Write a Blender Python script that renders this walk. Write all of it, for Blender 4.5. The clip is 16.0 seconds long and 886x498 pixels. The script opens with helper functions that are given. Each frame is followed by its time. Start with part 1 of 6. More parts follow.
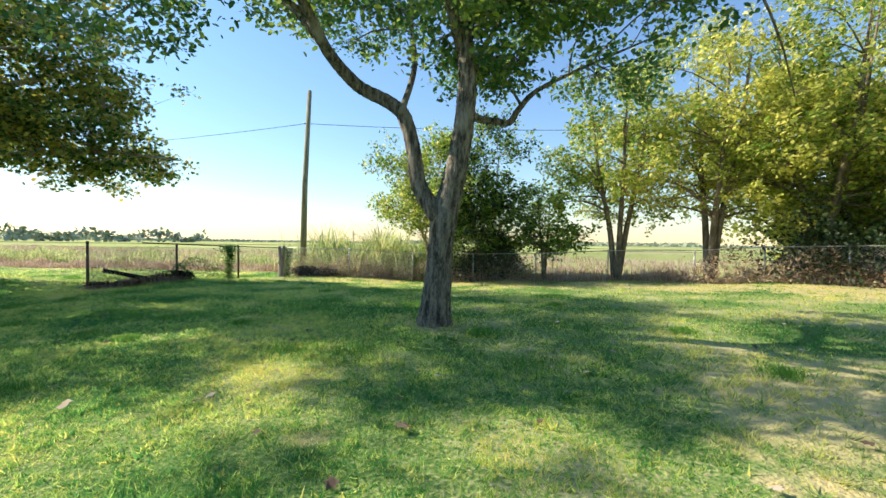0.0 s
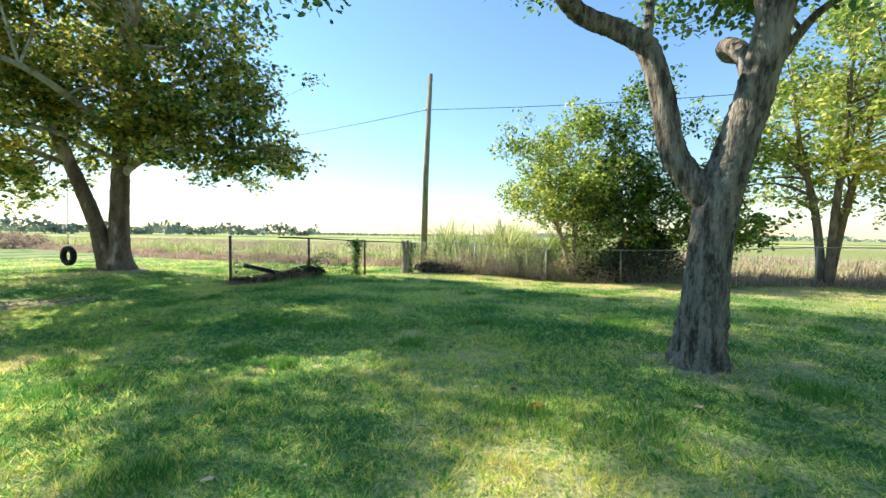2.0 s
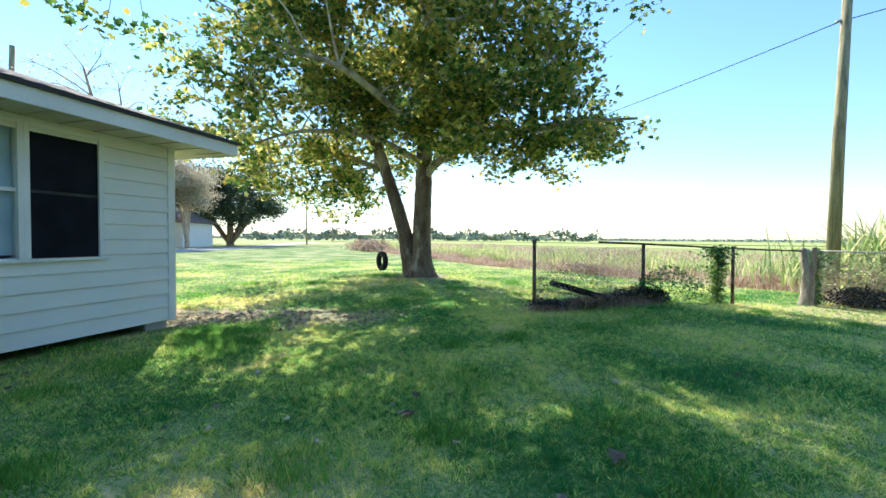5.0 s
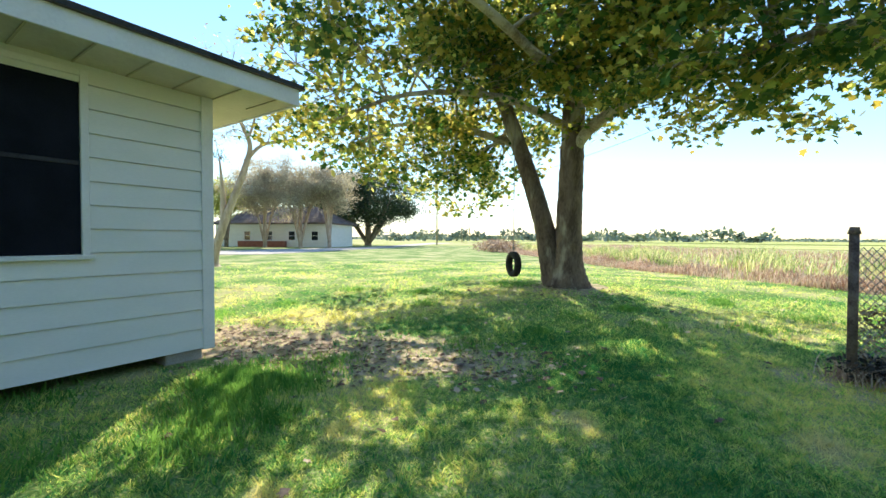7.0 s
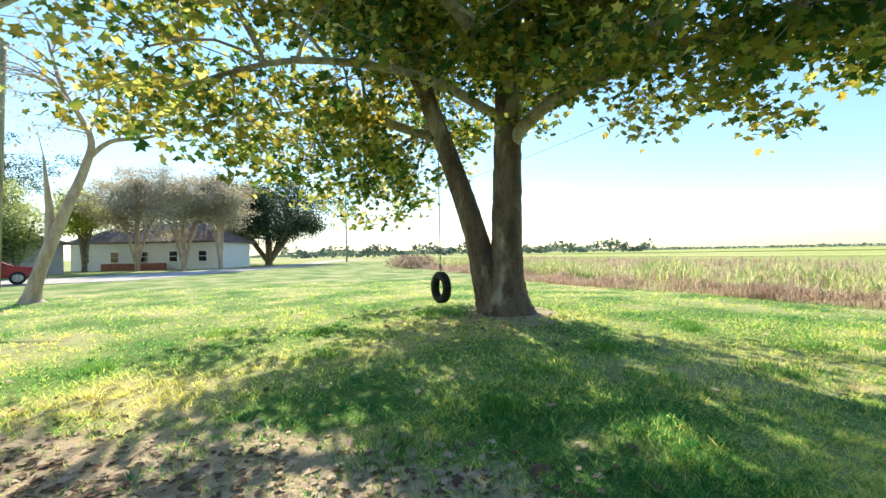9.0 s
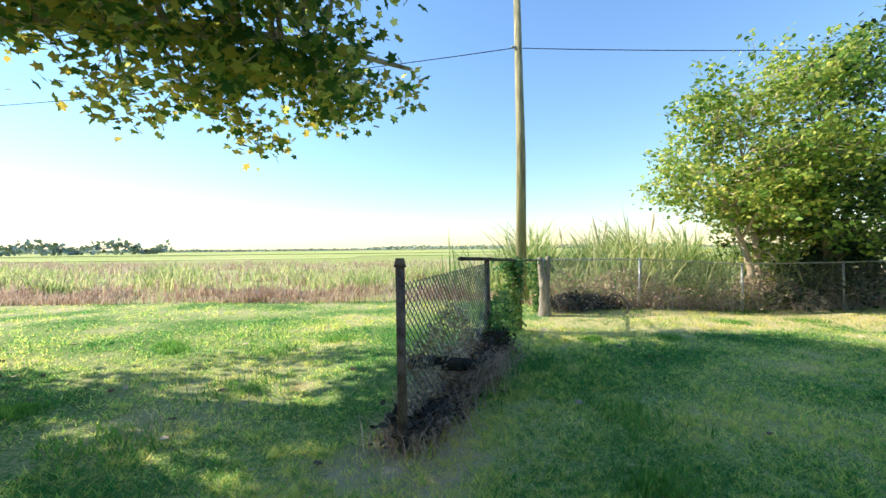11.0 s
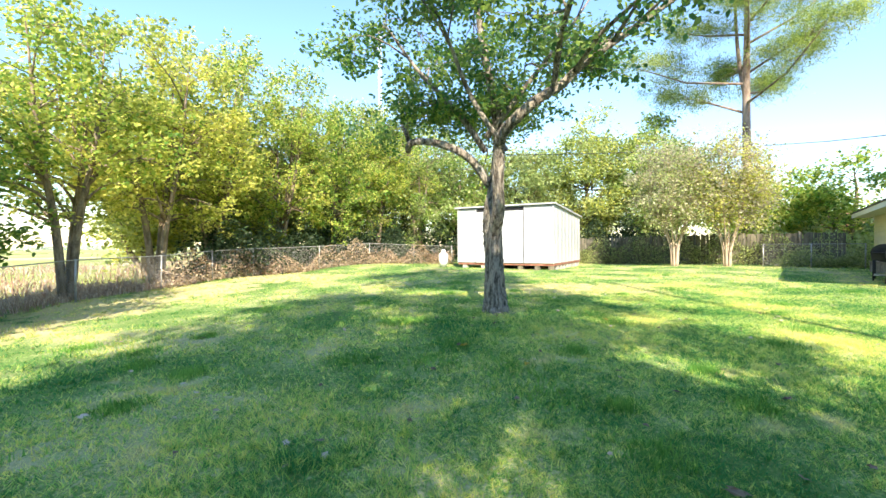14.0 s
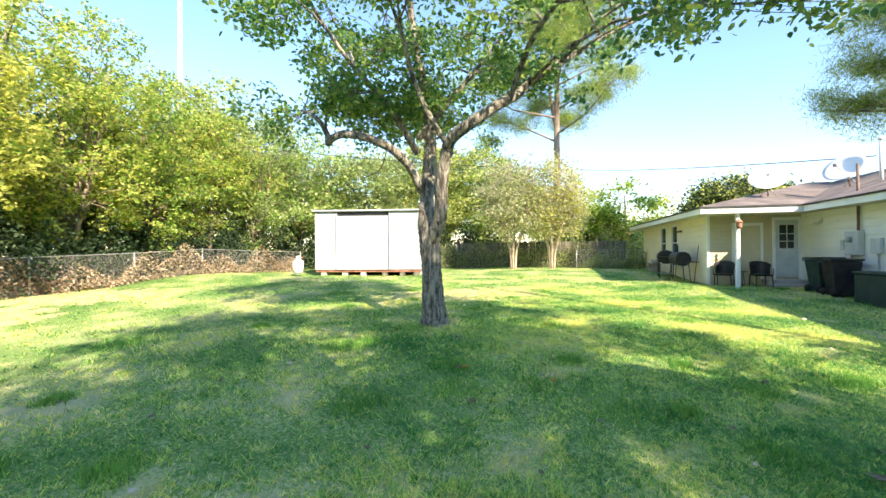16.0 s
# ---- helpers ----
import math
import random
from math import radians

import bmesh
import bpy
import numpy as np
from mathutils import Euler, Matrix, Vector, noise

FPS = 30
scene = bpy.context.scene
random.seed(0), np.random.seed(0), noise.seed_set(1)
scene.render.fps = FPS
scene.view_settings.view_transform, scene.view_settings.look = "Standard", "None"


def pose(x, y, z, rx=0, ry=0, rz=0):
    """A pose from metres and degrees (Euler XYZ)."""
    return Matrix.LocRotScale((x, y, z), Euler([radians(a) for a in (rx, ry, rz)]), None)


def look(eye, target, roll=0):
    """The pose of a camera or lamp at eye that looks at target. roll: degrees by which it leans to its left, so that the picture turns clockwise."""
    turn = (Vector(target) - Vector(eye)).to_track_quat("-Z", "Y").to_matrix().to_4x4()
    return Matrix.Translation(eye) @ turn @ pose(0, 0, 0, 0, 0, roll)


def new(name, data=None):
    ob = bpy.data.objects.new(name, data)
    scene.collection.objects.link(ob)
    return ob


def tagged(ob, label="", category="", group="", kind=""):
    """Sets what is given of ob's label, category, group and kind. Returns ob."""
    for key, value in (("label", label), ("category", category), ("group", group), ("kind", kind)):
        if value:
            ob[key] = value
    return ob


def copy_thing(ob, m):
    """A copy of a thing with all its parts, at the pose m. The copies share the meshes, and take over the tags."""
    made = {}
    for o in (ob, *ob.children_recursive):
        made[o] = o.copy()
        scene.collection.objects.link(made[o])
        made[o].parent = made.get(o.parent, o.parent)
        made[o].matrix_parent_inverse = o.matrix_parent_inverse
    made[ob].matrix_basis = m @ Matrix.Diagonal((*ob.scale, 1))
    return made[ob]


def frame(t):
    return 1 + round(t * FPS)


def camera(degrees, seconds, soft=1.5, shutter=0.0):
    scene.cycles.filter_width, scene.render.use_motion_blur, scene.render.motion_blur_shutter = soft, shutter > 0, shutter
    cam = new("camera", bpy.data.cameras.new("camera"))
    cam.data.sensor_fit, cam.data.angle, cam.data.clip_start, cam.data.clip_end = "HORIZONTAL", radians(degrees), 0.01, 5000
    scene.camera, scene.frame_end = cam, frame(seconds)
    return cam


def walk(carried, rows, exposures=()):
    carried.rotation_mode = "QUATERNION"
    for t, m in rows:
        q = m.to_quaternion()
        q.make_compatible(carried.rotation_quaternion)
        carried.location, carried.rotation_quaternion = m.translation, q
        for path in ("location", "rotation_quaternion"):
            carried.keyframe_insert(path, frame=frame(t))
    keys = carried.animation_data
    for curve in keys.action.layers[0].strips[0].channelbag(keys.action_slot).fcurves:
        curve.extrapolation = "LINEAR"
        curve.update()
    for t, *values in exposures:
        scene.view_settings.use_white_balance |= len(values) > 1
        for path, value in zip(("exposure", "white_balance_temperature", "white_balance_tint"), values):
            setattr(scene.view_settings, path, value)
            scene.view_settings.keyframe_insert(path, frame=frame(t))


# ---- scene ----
SKY, SUN = 0.118, 4.3
EXPOSURES = [(0.0, 0.85, 6550, 14), (2.5, 1.12, 6200, 13), (5.0, 1.2, 5850, 14), (8.0, 1.15, 6600, 13), (10.5, 0.95, 6200, 13), (12.5, 1.68, 6300, 16), (16.0, 1.78, 6750, 18)]
cam = camera(94.2, 16.0, soft=1.5)
PATH = [
    (0, (-0.606, 0.69, 1.275), (-0.605, 2.689, 1.246), 0.7),
    (0.5, (-1.014, 1.006, 1.293), (-1.274, 2.988, 1.241), 0.4),
    (1, (-1.404, 1.381, 1.298), (-1.771, 3.346, 1.239), 0.6),
    (1.5, (-1.776, 1.884, 1.242), (-2.19, 3.84, 1.186), 0.9),
    (2, (-2.27, 2.409, 1.289), (-2.713, 4.358, 1.222), 0.7),
    (2.5, (-2.758, 3.041, 1.274), (-3.293, 4.967, 1.21), 0.8),
    (3, (-3.272, 3.599, 1.323), (-3.98, 5.468, 1.253), 0.6),
    (3.5, (-3.811, 4.166, 1.288), (-4.75, 5.93, 1.227), 0.5),
    (4, (-4.244, 4.623, 1.215), (-5.431, 6.232, 1.166), 0.3),
    (4.5, (-4.761, 5.124, 1.194), (-6.146, 6.566, 1.148), 0.3),
    (5, (-5.38, 5.587, 1.22), (-6.917, 6.865, 1.169), 0.4),
    (5.2, (-5.622, 5.785, 1.212), (-7.212, 6.997, 1.165), 0.4),
    (7.3, (-8.616, 7.41, 1.091), (-10.483, 8.127, 1.056), 0.1),
    (7.5, (-8.869, 7.509, 1.117), (-10.735, 8.228, 1.102), -0.1),
    (8, (-9.424, 7.695, 1.119), (-11.266, 8.473, 1.113), -0.1),
    (8.2, (-9.636, 7.82, 1.129), (-11.46, 8.641, 1.131), -0.6),
    (10.3, (-10.379, 8.452, 1.209), (-11.154, 10.295, 1.215), -0.1),
    (10.5, (-10.291, 8.579, 1.233), (-10.83, 10.505, 1.232), -0.2),
    (11, (-10.041, 8.894, 1.274), (-9.881, 10.887, 1.271), -0.6),
    (11.5, (-9.808, 9.161, 1.254), (-8.905, 10.946, 1.242), -1.1),
    (12, (-9.571, 9.37, 1.272), (-8.075, 10.698, 1.25), -0.3),
    (12.5, (-9.673, 9.518, 1.257), (-7.815, 10.259, 1.237), -0.1),
    (13, (-9.31, 9.569, 1.311), (-7.327, 9.823, 1.289), -0.3),
    (13.5, (-8.832, 9.891, 1.355), (-6.843, 9.683, 1.337), -0.3),
    (14, (-8.391, 10.319, 1.383), (-6.479, 9.732, 1.372), -0.3),
    (14.5, (-7.991, 10.672, 1.403), (-6.188, 9.807, 1.395), -0.3),
    (15, (-7.574, 11.116, 1.426), (-5.878, 10.055, 1.425), -0.3),
    (15.5, (-7.095, 11.571, 1.46), (-5.501, 10.362, 1.463), -0.4),
    (16, (-6.69, 11.977, 1.471), (-5.202, 10.641, 1.477), -0.4),
]
walk(cam, [(t, look(eye, target, roll)) for t, eye, target, roll in PATH], EXPOSURES)

# ---- world and sun ----
SUN_DIR = Vector((-0.962, 0.235, math.tan(radians(34.0)))).normalized()
world = bpy.data.worlds.new("sky")
scene.world = world
world.use_nodes = True
wn = world.node_tree
wn.nodes.clear()
w_out = wn.nodes.new("ShaderNodeOutputWorld")
w_bg = wn.nodes.new("ShaderNodeBackground")
w_sky = wn.nodes.new("ShaderNodeTexSky")
w_sky.sky_type = "NISHITA"
w_sky.sun_disc = False
w_sky.sun_elevation = math.asin(SUN_DIR.z)
w_sky.sun_rotation = math.atan2(SUN_DIR.x, SUN_DIR.y)
w_sky.air_density, w_sky.dust_density, w_sky.ozone_density = 1.55, 0.0, 7.0
w_bg.inputs["Strength"].default_value = SKY
wn.links.new(w_sky.outputs[0], w_bg.inputs["Color"])
wn.links.new(w_bg.outputs[0], w_out.inputs["Surface"])
sun_data = bpy.data.lights.new("sun", "SUN")
sun_data.energy, sun_data.angle, sun_data.color = SUN, radians(0.53), (1.0, 0.91, 0.70)
sun = new("sun", sun_data)
sun.matrix_world = look(SUN_DIR * 60, (0, 0, 0))


# ---- materials ----
def mat(name, c1, c2, scale=4.0, rough=0.8, fine=40.0, bump=0.3, metal=0.0, dist=0.01, stretch=None, island=0.0,
        translucent=0.0, c3=None, spec=0.3, stain=None, obj=0.0, fw=0.5):
    m = bpy.data.materials.new(name)
    m.use_nodes = True
    nt = m.node_tree
    n, l = nt.nodes, nt.links
    p = n["Principled BSDF"]
    p.inputs["Roughness"].default_value = rough
    p.inputs["Metallic"].default_value = metal
    p.inputs["Specular IOR Level"].default_value = spec
    tc = n.new("ShaderNodeNewGeometry") if obj == 0 else n.new("ShaderNodeTexCoord")
    src = tc.outputs["Position"] if obj == 0 else tc.outputs["Object"]
    if stretch:
        mp = n.new("ShaderNodeMapping")
        mp.inputs["Scale"].default_value = stretch
        l.new(src, mp.inputs["Vector"])
        src = mp.outputs[0]
    a = n.new("ShaderNodeTexNoise")
    a.inputs["Scale"].default_value, a.inputs["Detail"].default_value = scale, 4.0
    b = n.new("ShaderNodeTexNoise")
    b.inputs["Scale"].default_value, b.inputs["Detail"].default_value = fine, 3.0
    l.new(src, a.inputs["Vector"]), l.new(src, b.inputs["Vector"])
    ramp = n.new("ShaderNodeValToRGB")
    e = ramp.color_ramp.elements
    e[0].position, e[1].position = 0.35, 0.65
    e[0].color, e[1].color = (*c1, 1), (*c2, 1)
    if c3:
        x = ramp.color_ramp.elements.new(0.5)
        x.color = (*c3, 1)
    add = n.new("ShaderNodeMath")
    add.operation = "MULTIPLY_ADD"
    l.new(b.outputs[0], add.inputs[0])
    add.inputs[1].default_value = fw
    l.new(a.outputs[0], add.inputs[2])
    sub = n.new("ShaderNodeMath")
    sub.operation = "SUBTRACT"
    l.new(add.outputs[0], sub.inputs[0])
    sub.inputs[1].default_value = fw / 2
    last = sub.outputs[0]
    if island:
        g = n.new("ShaderNodeNewGeometry")
        r = n.new("ShaderNodeMath")
        r.operation = "MULTIPLY_ADD"
        l.new(g.outputs["Random Per Island"], r.inputs[0])
        r.inputs[1].default_value = island
        l.new(last, r.inputs[2])
        r2 = n.new("ShaderNodeMath")
        r2.operation = "SUBTRACT"
        l.new(r.outputs[0], r2.inputs[0])
        r2.inputs[1].default_value = island / 2
        last = r2.outputs[0]
    l.new(last, ramp.inputs[0])
    col = ramp.outputs[0]
    if stain:
        st = n.new("ShaderNodeTexNoise")
        st.inputs["Scale"].default_value, st.inputs["Detail"].default_value = stain[1], 6.0
        l.new(src, st.inputs["Vector"])
        rr = n.new("ShaderNodeValToRGB")
        rr.color_ramp.elements[0].position, rr.color_ramp.elements[1].position = stain[2], stain[2] + 0.12
        rr.color_ramp.elements[0].color, rr.color_ramp.elements[1].color = (0, 0, 0, 1), (1, 1, 1, 1)
        l.new(st.outputs[0], rr.inputs[0])
        mx = n.new("ShaderNodeMix")
        mx.data_type = "RGBA"
        l.new(rr.outputs[0], mx.inputs[0])
        l.new(col, mx.inputs[6])
        mx.inputs[7].default_value = (*stain[0], 1)
        col = mx.outputs[2]
    l.new(col, p.inputs["Base Color"])
    if bump:
        bp = n.new("ShaderNodeBump")
        bp.inputs["Strength"].default_value, bp.inputs["Distance"].default_value = bump, dist
        l.new(add.outputs[0], bp.inputs["Height"])
        l.new(bp.outputs[0], p.inputs["Normal"])
    if translucent:
        tr = n.new("ShaderNodeBsdfTranslucent")
        hs = n.new("ShaderNodeHueSaturation")
        hs.inputs["Value"].default_value, hs.inputs["Hue"].default_value = 1.7, 0.485
        l.new(col, hs.inputs["Color"])
        l.new(hs.outputs[0], tr.inputs["Color"])
        ms = n.new("ShaderNodeMixShader")
        ms.inputs[0].default_value = translucent
        l.new(p.outputs[0], ms.inputs[1]), l.new(tr.outputs[0], ms.inputs[2])
        l.new(ms.outputs[0], n["Material Output"].inputs["Surface"])
    return m


GRASS_A, GRASS_B, GRASS_C = (0.05, 0.21, 0.07), (0.66, 0.64, 0.20), (0.29, 0.48, 0.115)
M_LAWN = mat("lawn soil and turf", (0.11, 0.21, 0.055), (0.46, 0.43, 0.23), 0.55, 0.95, 34.0, 0.9, dist=0.03, c3=(0.25, 0.34, 0.11), spec=0.05, fw=0.9,
             stain=((0.54, 0.47, 0.24), 1.1, 0.62))


def add_spots(m, spots, colour, most=1.0):
    """Trodden bare earth or sunlit dry turf painted round given places, with a ragged edge."""
    nt = m.node_tree
    n, l = nt.nodes, nt.links
    p = n["Principled BSDF"]
    col = p.inputs["Base Color"].links[0].from_socket
    g = n.new("ShaderNodeNewGeometry")
    ns = n.new("ShaderNodeTexNoise")
    ns.inputs["Scale"].default_value, ns.inputs["Detail"].default_value = 2.2, 6.0
    l.new(g.outputs["Position"], ns.inputs["Vector"])
    for x, y, z, r in spots:
        d = n.new("ShaderNodeVectorMath")
        d.operation = "DISTANCE"
        l.new(g.outputs["Position"], d.inputs[0])
        d.inputs[1].default_value = (x, y, z)
        a = n.new("ShaderNodeMath")
        a.operation = "MULTIPLY_ADD"
        l.new(ns.outputs[0], a.inputs[0])
        a.inputs[1].default_value = -1.8 * r
        l.new(d.outputs["Value"], a.inputs[2])
        k = n.new("ShaderNodeMapRange")
        k.inputs["From Min"].default_value, k.inputs["From Max"].default_value = 0.25 * r, -0.05 * r
        k.inputs["To Max"].default_value = most
        l.new(a.outputs[0], k.inputs["Value"])
        mx = n.new("ShaderNodeMix")
        mx.data_type = "RGBA"
        l.new(k.outputs[0], mx.inputs[0])
        l.new(col, mx.inputs[6])
        mx.inputs[7].default_value = (*colour, 1)
        col = mx.outputs[2]
    l.new(col, p.inputs["Base Color"])


add_spots(M_LAWN, [(-14.4, 6.6, -0.3, 0.9), (-13.4, 7.7, -0.25, 1.1), (-12.7, 8.6, -0.2, 0.8), (-11.9, 9.3, -0.18, 0.5), (-0.72, 6.85, 0.05, 0.38), (-15.7, 13.2, 0.0, 1.1), (-10.1, 11.7, -0.1, 0.5), (-9.4, 13.2, -0.1, 0.5)], (0.50, 0.40, 0.28))
# sunlit strip by the fence, its brightness put into paler, drier turf colour
SUNLIT_DRY_TURF = [(-6.0, 16.6, -0.2, 1.6), (-3.5, 17.0, -0.3, 1.7), (-0.8, 17.2, -0.35, 1.6), (2.0, 17.0, -0.3, 1.7), (4.8, 15.8, -0.2, 1.8), (7.6, 14.2, -0.1, 1.9), (10.4, 11.8, 0.1, 1.9), (3.2, 3.4, 0.05, 1.8), (2.4, 1.4, 0.05, 1.5)]
add_spots(M_LAWN, SUNLIT_DRY_TURF, (0.62, 0.52, 0.27), 0.75)
M_BLADE = mat("grass blade", GRASS_A, GRASS_B, 0.55, 0.7, 13.0, 0, c3=GRASS_C, island=0.32, translucent=0.55, spec=0.1, fw=0.8,
             stain=((0.64, 0.57, 0.28), 1.1, 0.62))
add_spots(M_BLADE, SUNLIT_DRY_TURF, (0.66, 0.57, 0.27), 0.75)
M_CROP = mat("green crop", (0.36, 0.42, 0.12), (0.50, 0.50, 0.20), 0.03, 0.9, 1.0, 0, spec=0.05)
M_TUFT = mat("dark green tuft blades", (0.07, 0.22, 0.04), (0.20, 0.40, 0.08), 1.5, 0.6, 8.0, 0, island=0.4, translucent=0.4, spec=0.15)
M_FIELD = mat("distant field", (0.34, 0.37, 0.13), (0.50, 0.41, 0.27), 0.03, 0.95, 0.6, 0.6, dist=0.2, c3=(0.32, 0.36, 0.11), spec=0.05)
M_DIRT = mat("bare dirt", (0.13, 0.10, 0.07), (0.30, 0.25, 0.18), 3.0, 0.95, 60.0, 0.9, dist=0.02, spec=0.1)
M_GRAVEL = mat("pale gravel drive", (0.40, 0.37, 0.33), (0.55, 0.52, 0.47), 2.0, 0.95, 50.0, 0.8, spec=0.1)
M_ROAD = mat("asphalt", (0.05, 0.05, 0.05), (0.09, 0.09, 0.09), 1.0, 0.9, 80.0, 0.4)
M_BARK = mat("grey furrowed bark", (0.07, 0.06, 0.048), (0.36, 0.32, 0.26), 16.0, 0.95, 60.0, 1.0, dist=0.06, stretch=(1, 1, 0.22),
             stain=((0.46, 0.44, 0.39), 2.4, 0.58))
M_SYCBARK = mat("mottled sycamore bark", (0.10, 0.07, 0.05), (0.24, 0.18, 0.13), 4.0, 0.9, 30.0, 0.9, dist=0.03, stretch=(1, 1, 0.35),
                stain=((0.50, 0.45, 0.34), 2.6, 0.56))
M_SYCLIMB = mat("pale sycamore bark", (0.26, 0.20, 0.13), (0.60, 0.54, 0.40), 3.0, 0.85, 25.0, 0.5, dist=0.02)
M_TWIG = mat("slender tree bark", (0.12, 0.09, 0.06), (0.30, 0.24, 0.17), 9.0, 0.9, 50.0, 0.6, stretch=(1, 1, 0.3))
M_PALEBARK = mat("pale smooth bark", (0.36, 0.27, 0.19), (0.55, 0.44, 0.33), 6.0, 0.8, 40.0, 0.4, stretch=(1, 1, 0.3))
M_LEAF_SYC = mat("sycamore leaves", (0.035, 0.10, 0.02), (0.34, 0.30, 0.05), 0.5, 0.55, 5.0, 0, c3=(0.12, 0.21, 0.035), island=0.6, translucent=0.5)
M_LEAF_T1 = mat("shade tree leaves", (0.05, 0.15, 0.05), (0.20, 0.29, 0.08), 0.8, 0.5, 5.0, 0, c3=(0.10, 0.21, 0.06), island=0.5, translucent=0.45)
M_LEAF_Y = mat("yellow green leaves", (0.22, 0.28, 0.05), (0.58, 0.57, 0.15), 0.35, 0.55, 4.0, 0, c3=(0.40, 0.45, 0.10), island=0.5, translucent=0.6)
M_LEAF_G = mat("bright green leaves", (0.09, 0.20, 0.03), (0.32, 0.43, 0.08), 0.4, 0.55, 4.0, 0, c3=(0.18, 0.31, 0.06), island=0.5, translucent=0.45)
M_LEAF_OLIVE = mat("dull green leaves", (0.17, 0.24, 0.08), (0.44, 0.49, 0.20), 0.3, 0.6, 4.0, 0, c3=(0.29, 0.36, 0.13), island=0.5, translucent=0.4)
M_LEAF_DARK = mat("dark leaves of trees and shaded hollows", (0.02, 0.045, 0.02), (0.07, 0.11, 0.045), 0.3, 0.5, 4.0, 0, island=0.5, translucent=0.2)
M_LEAF_GREY = mat("greyish crepe leaves", (0.30, 0.27, 0.19), (0.48, 0.45, 0.30), 0.5, 0.6, 4.0, 0, island=0.6, translucent=0.4)
M_PINE = mat("pine needles", (0.09, 0.17, 0.04), (0.33, 0.40, 0.09), 0.3, 0.6, 4.0, 0, island=0.5, translucent=0.35)
M_PINEBARK = mat("pine bark", (0.16, 0.11, 0.08), (0.33, 0.26, 0.21), 4.0, 0.95, 25.0, 0.9, stretch=(1, 1, 0.3))
M_REED = mat("green reed leaves", (0.19, 0.29, 0.09), (0.55, 0.54, 0.26), 0.4, 0.7, 4.0, 0, c3=(0.34, 0.41, 0.14), island=0.5, translucent=0.45)
M_DRY = mat("dry brown weeds", (0.34, 0.22, 0.15), (0.62, 0.50, 0.37), 0.5, 0.85, 5.0, 0, island=0.5, translucent=0.25)
M_VINE = mat("reddish dry vine leaves", (0.26, 0.18, 0.11), (0.55, 0.44, 0.31), 0.7, 0.8, 5.0, 0, island=0.5, translucent=0.2)
M_DEADLEAF = mat("fallen leaves", (0.16, 0.10, 0.07), (0.58, 0.46, 0.34), 2.0, 0.85, 12.0, 0, island=0.9)
M_YELLOWLEAF = mat("yellow fallen leaf", (0.50, 0.30, 0.03), (0.62, 0.42, 0.06), 20.0, 0.7, 80.0, 0.2)
M_SIDING = mat("painted white siding", (0.74, 0.75, 0.71), (0.80, 0.80, 0.76), 1.2, 0.6, 30.0, 0.12, dist=0.004, stretch=(1, 1, 3))
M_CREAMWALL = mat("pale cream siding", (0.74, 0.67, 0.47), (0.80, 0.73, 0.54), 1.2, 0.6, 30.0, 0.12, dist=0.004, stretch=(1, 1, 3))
# cream paint with the porch and eave shade put into its colour
M_CREAM_SHADED = mat("cream boards darkened for shade", (0.46, 0.41, 0.27), (0.54, 0.48, 0.33), 1.5, 0.6, 30.0, 0.12, dist=0.004)
M_TRIM = mat("white trim paint", (0.74, 0.74, 0.72), (0.82, 0.82, 0.80), 2.0, 0.5, 40.0, 0.1, dist=0.003)
M_SOFFIT = mat("cream soffit", (0.62, 0.57, 0.42), (0.72, 0.67, 0.52), 2.0, 0.6, 30.0, 0.1)
M_SHINGLE = mat("brown grey shingles", (0.12, 0.095, 0.085), (0.22, 0.18, 0.16), 1.5, 0.95, 60.0, 0.6)
M_ROOFDARK = mat("dark roof edge", (0.03, 0.03, 0.032), (0.06, 0.06, 0.06), 3.0, 0.8, 50.0, 0.4)
M_CONC = mat("concrete", (0.33, 0.31, 0.28), (0.48, 0.46, 0.42), 3.0, 0.9, 60.0, 0.5)
M_BLACK = mat("black plastic", (0.012, 0.012, 0.014), (0.03, 0.03, 0.032), 5.0, 0.45, 80.0, 0.1)
M_RUBBER = mat("worn black rubber", (0.012, 0.012, 0.012), (0.04, 0.038, 0.035), 8.0, 0.75, 60.0, 0.4)
M_DARKGREEN = mat("dark green bin plastic", (0.012, 0.03, 0.028), (0.025, 0.05, 0.045), 4.0, 0.5, 60.0, 0.1)
M_STEEL = mat("galvanised steel", (0.30, 0.30, 0.29), (0.50, 0.50, 0.48), 8.0, 0.45, 60.0, 0.1, metal=0.6)
M_RUST = mat("rusty steel", (0.10, 0.06, 0.045), (0.25, 0.18, 0.14), 9.0, 0.8, 60.0, 0.4, metal=0.2)
M_WIRE = mat("weathered chain link", (0.22, 0.21, 0.20), (0.42, 0.40, 0.37), 6.0, 0.6, 50.0, 0, metal=0.4)
M_POLE = mat("weathered wooden pole", (0.20, 0.18, 0.10), (0.42, 0.38, 0.22), 4.0, 0.9, 40.0, 0.6, stretch=(4, 4, 0.3))
M_WOOD = mat("weathered grey wood", (0.20, 0.17, 0.14), (0.40, 0.35, 0.29), 5.0, 0.9, 40.0, 0.6, stretch=(2, 2, 0.4))
M_CHAR = mat("charred log", (0.012, 0.011, 0.010), (0.04, 0.035, 0.03), 6.0, 0.9, 40.0, 0.8)
M_FENCEWOOD = mat("old board fence wood", (0.08, 0.075, 0.055), (0.20, 0.18, 0.13), 3.0, 0.9, 30.0, 0.6, stretch=(2, 2, 0.4))
M_SHED = mat("white painted sheet metal", (0.36, 0.38, 0.40), (0.45, 0.46, 0.47), 0.7, 0.5, 30.0, 0.1)
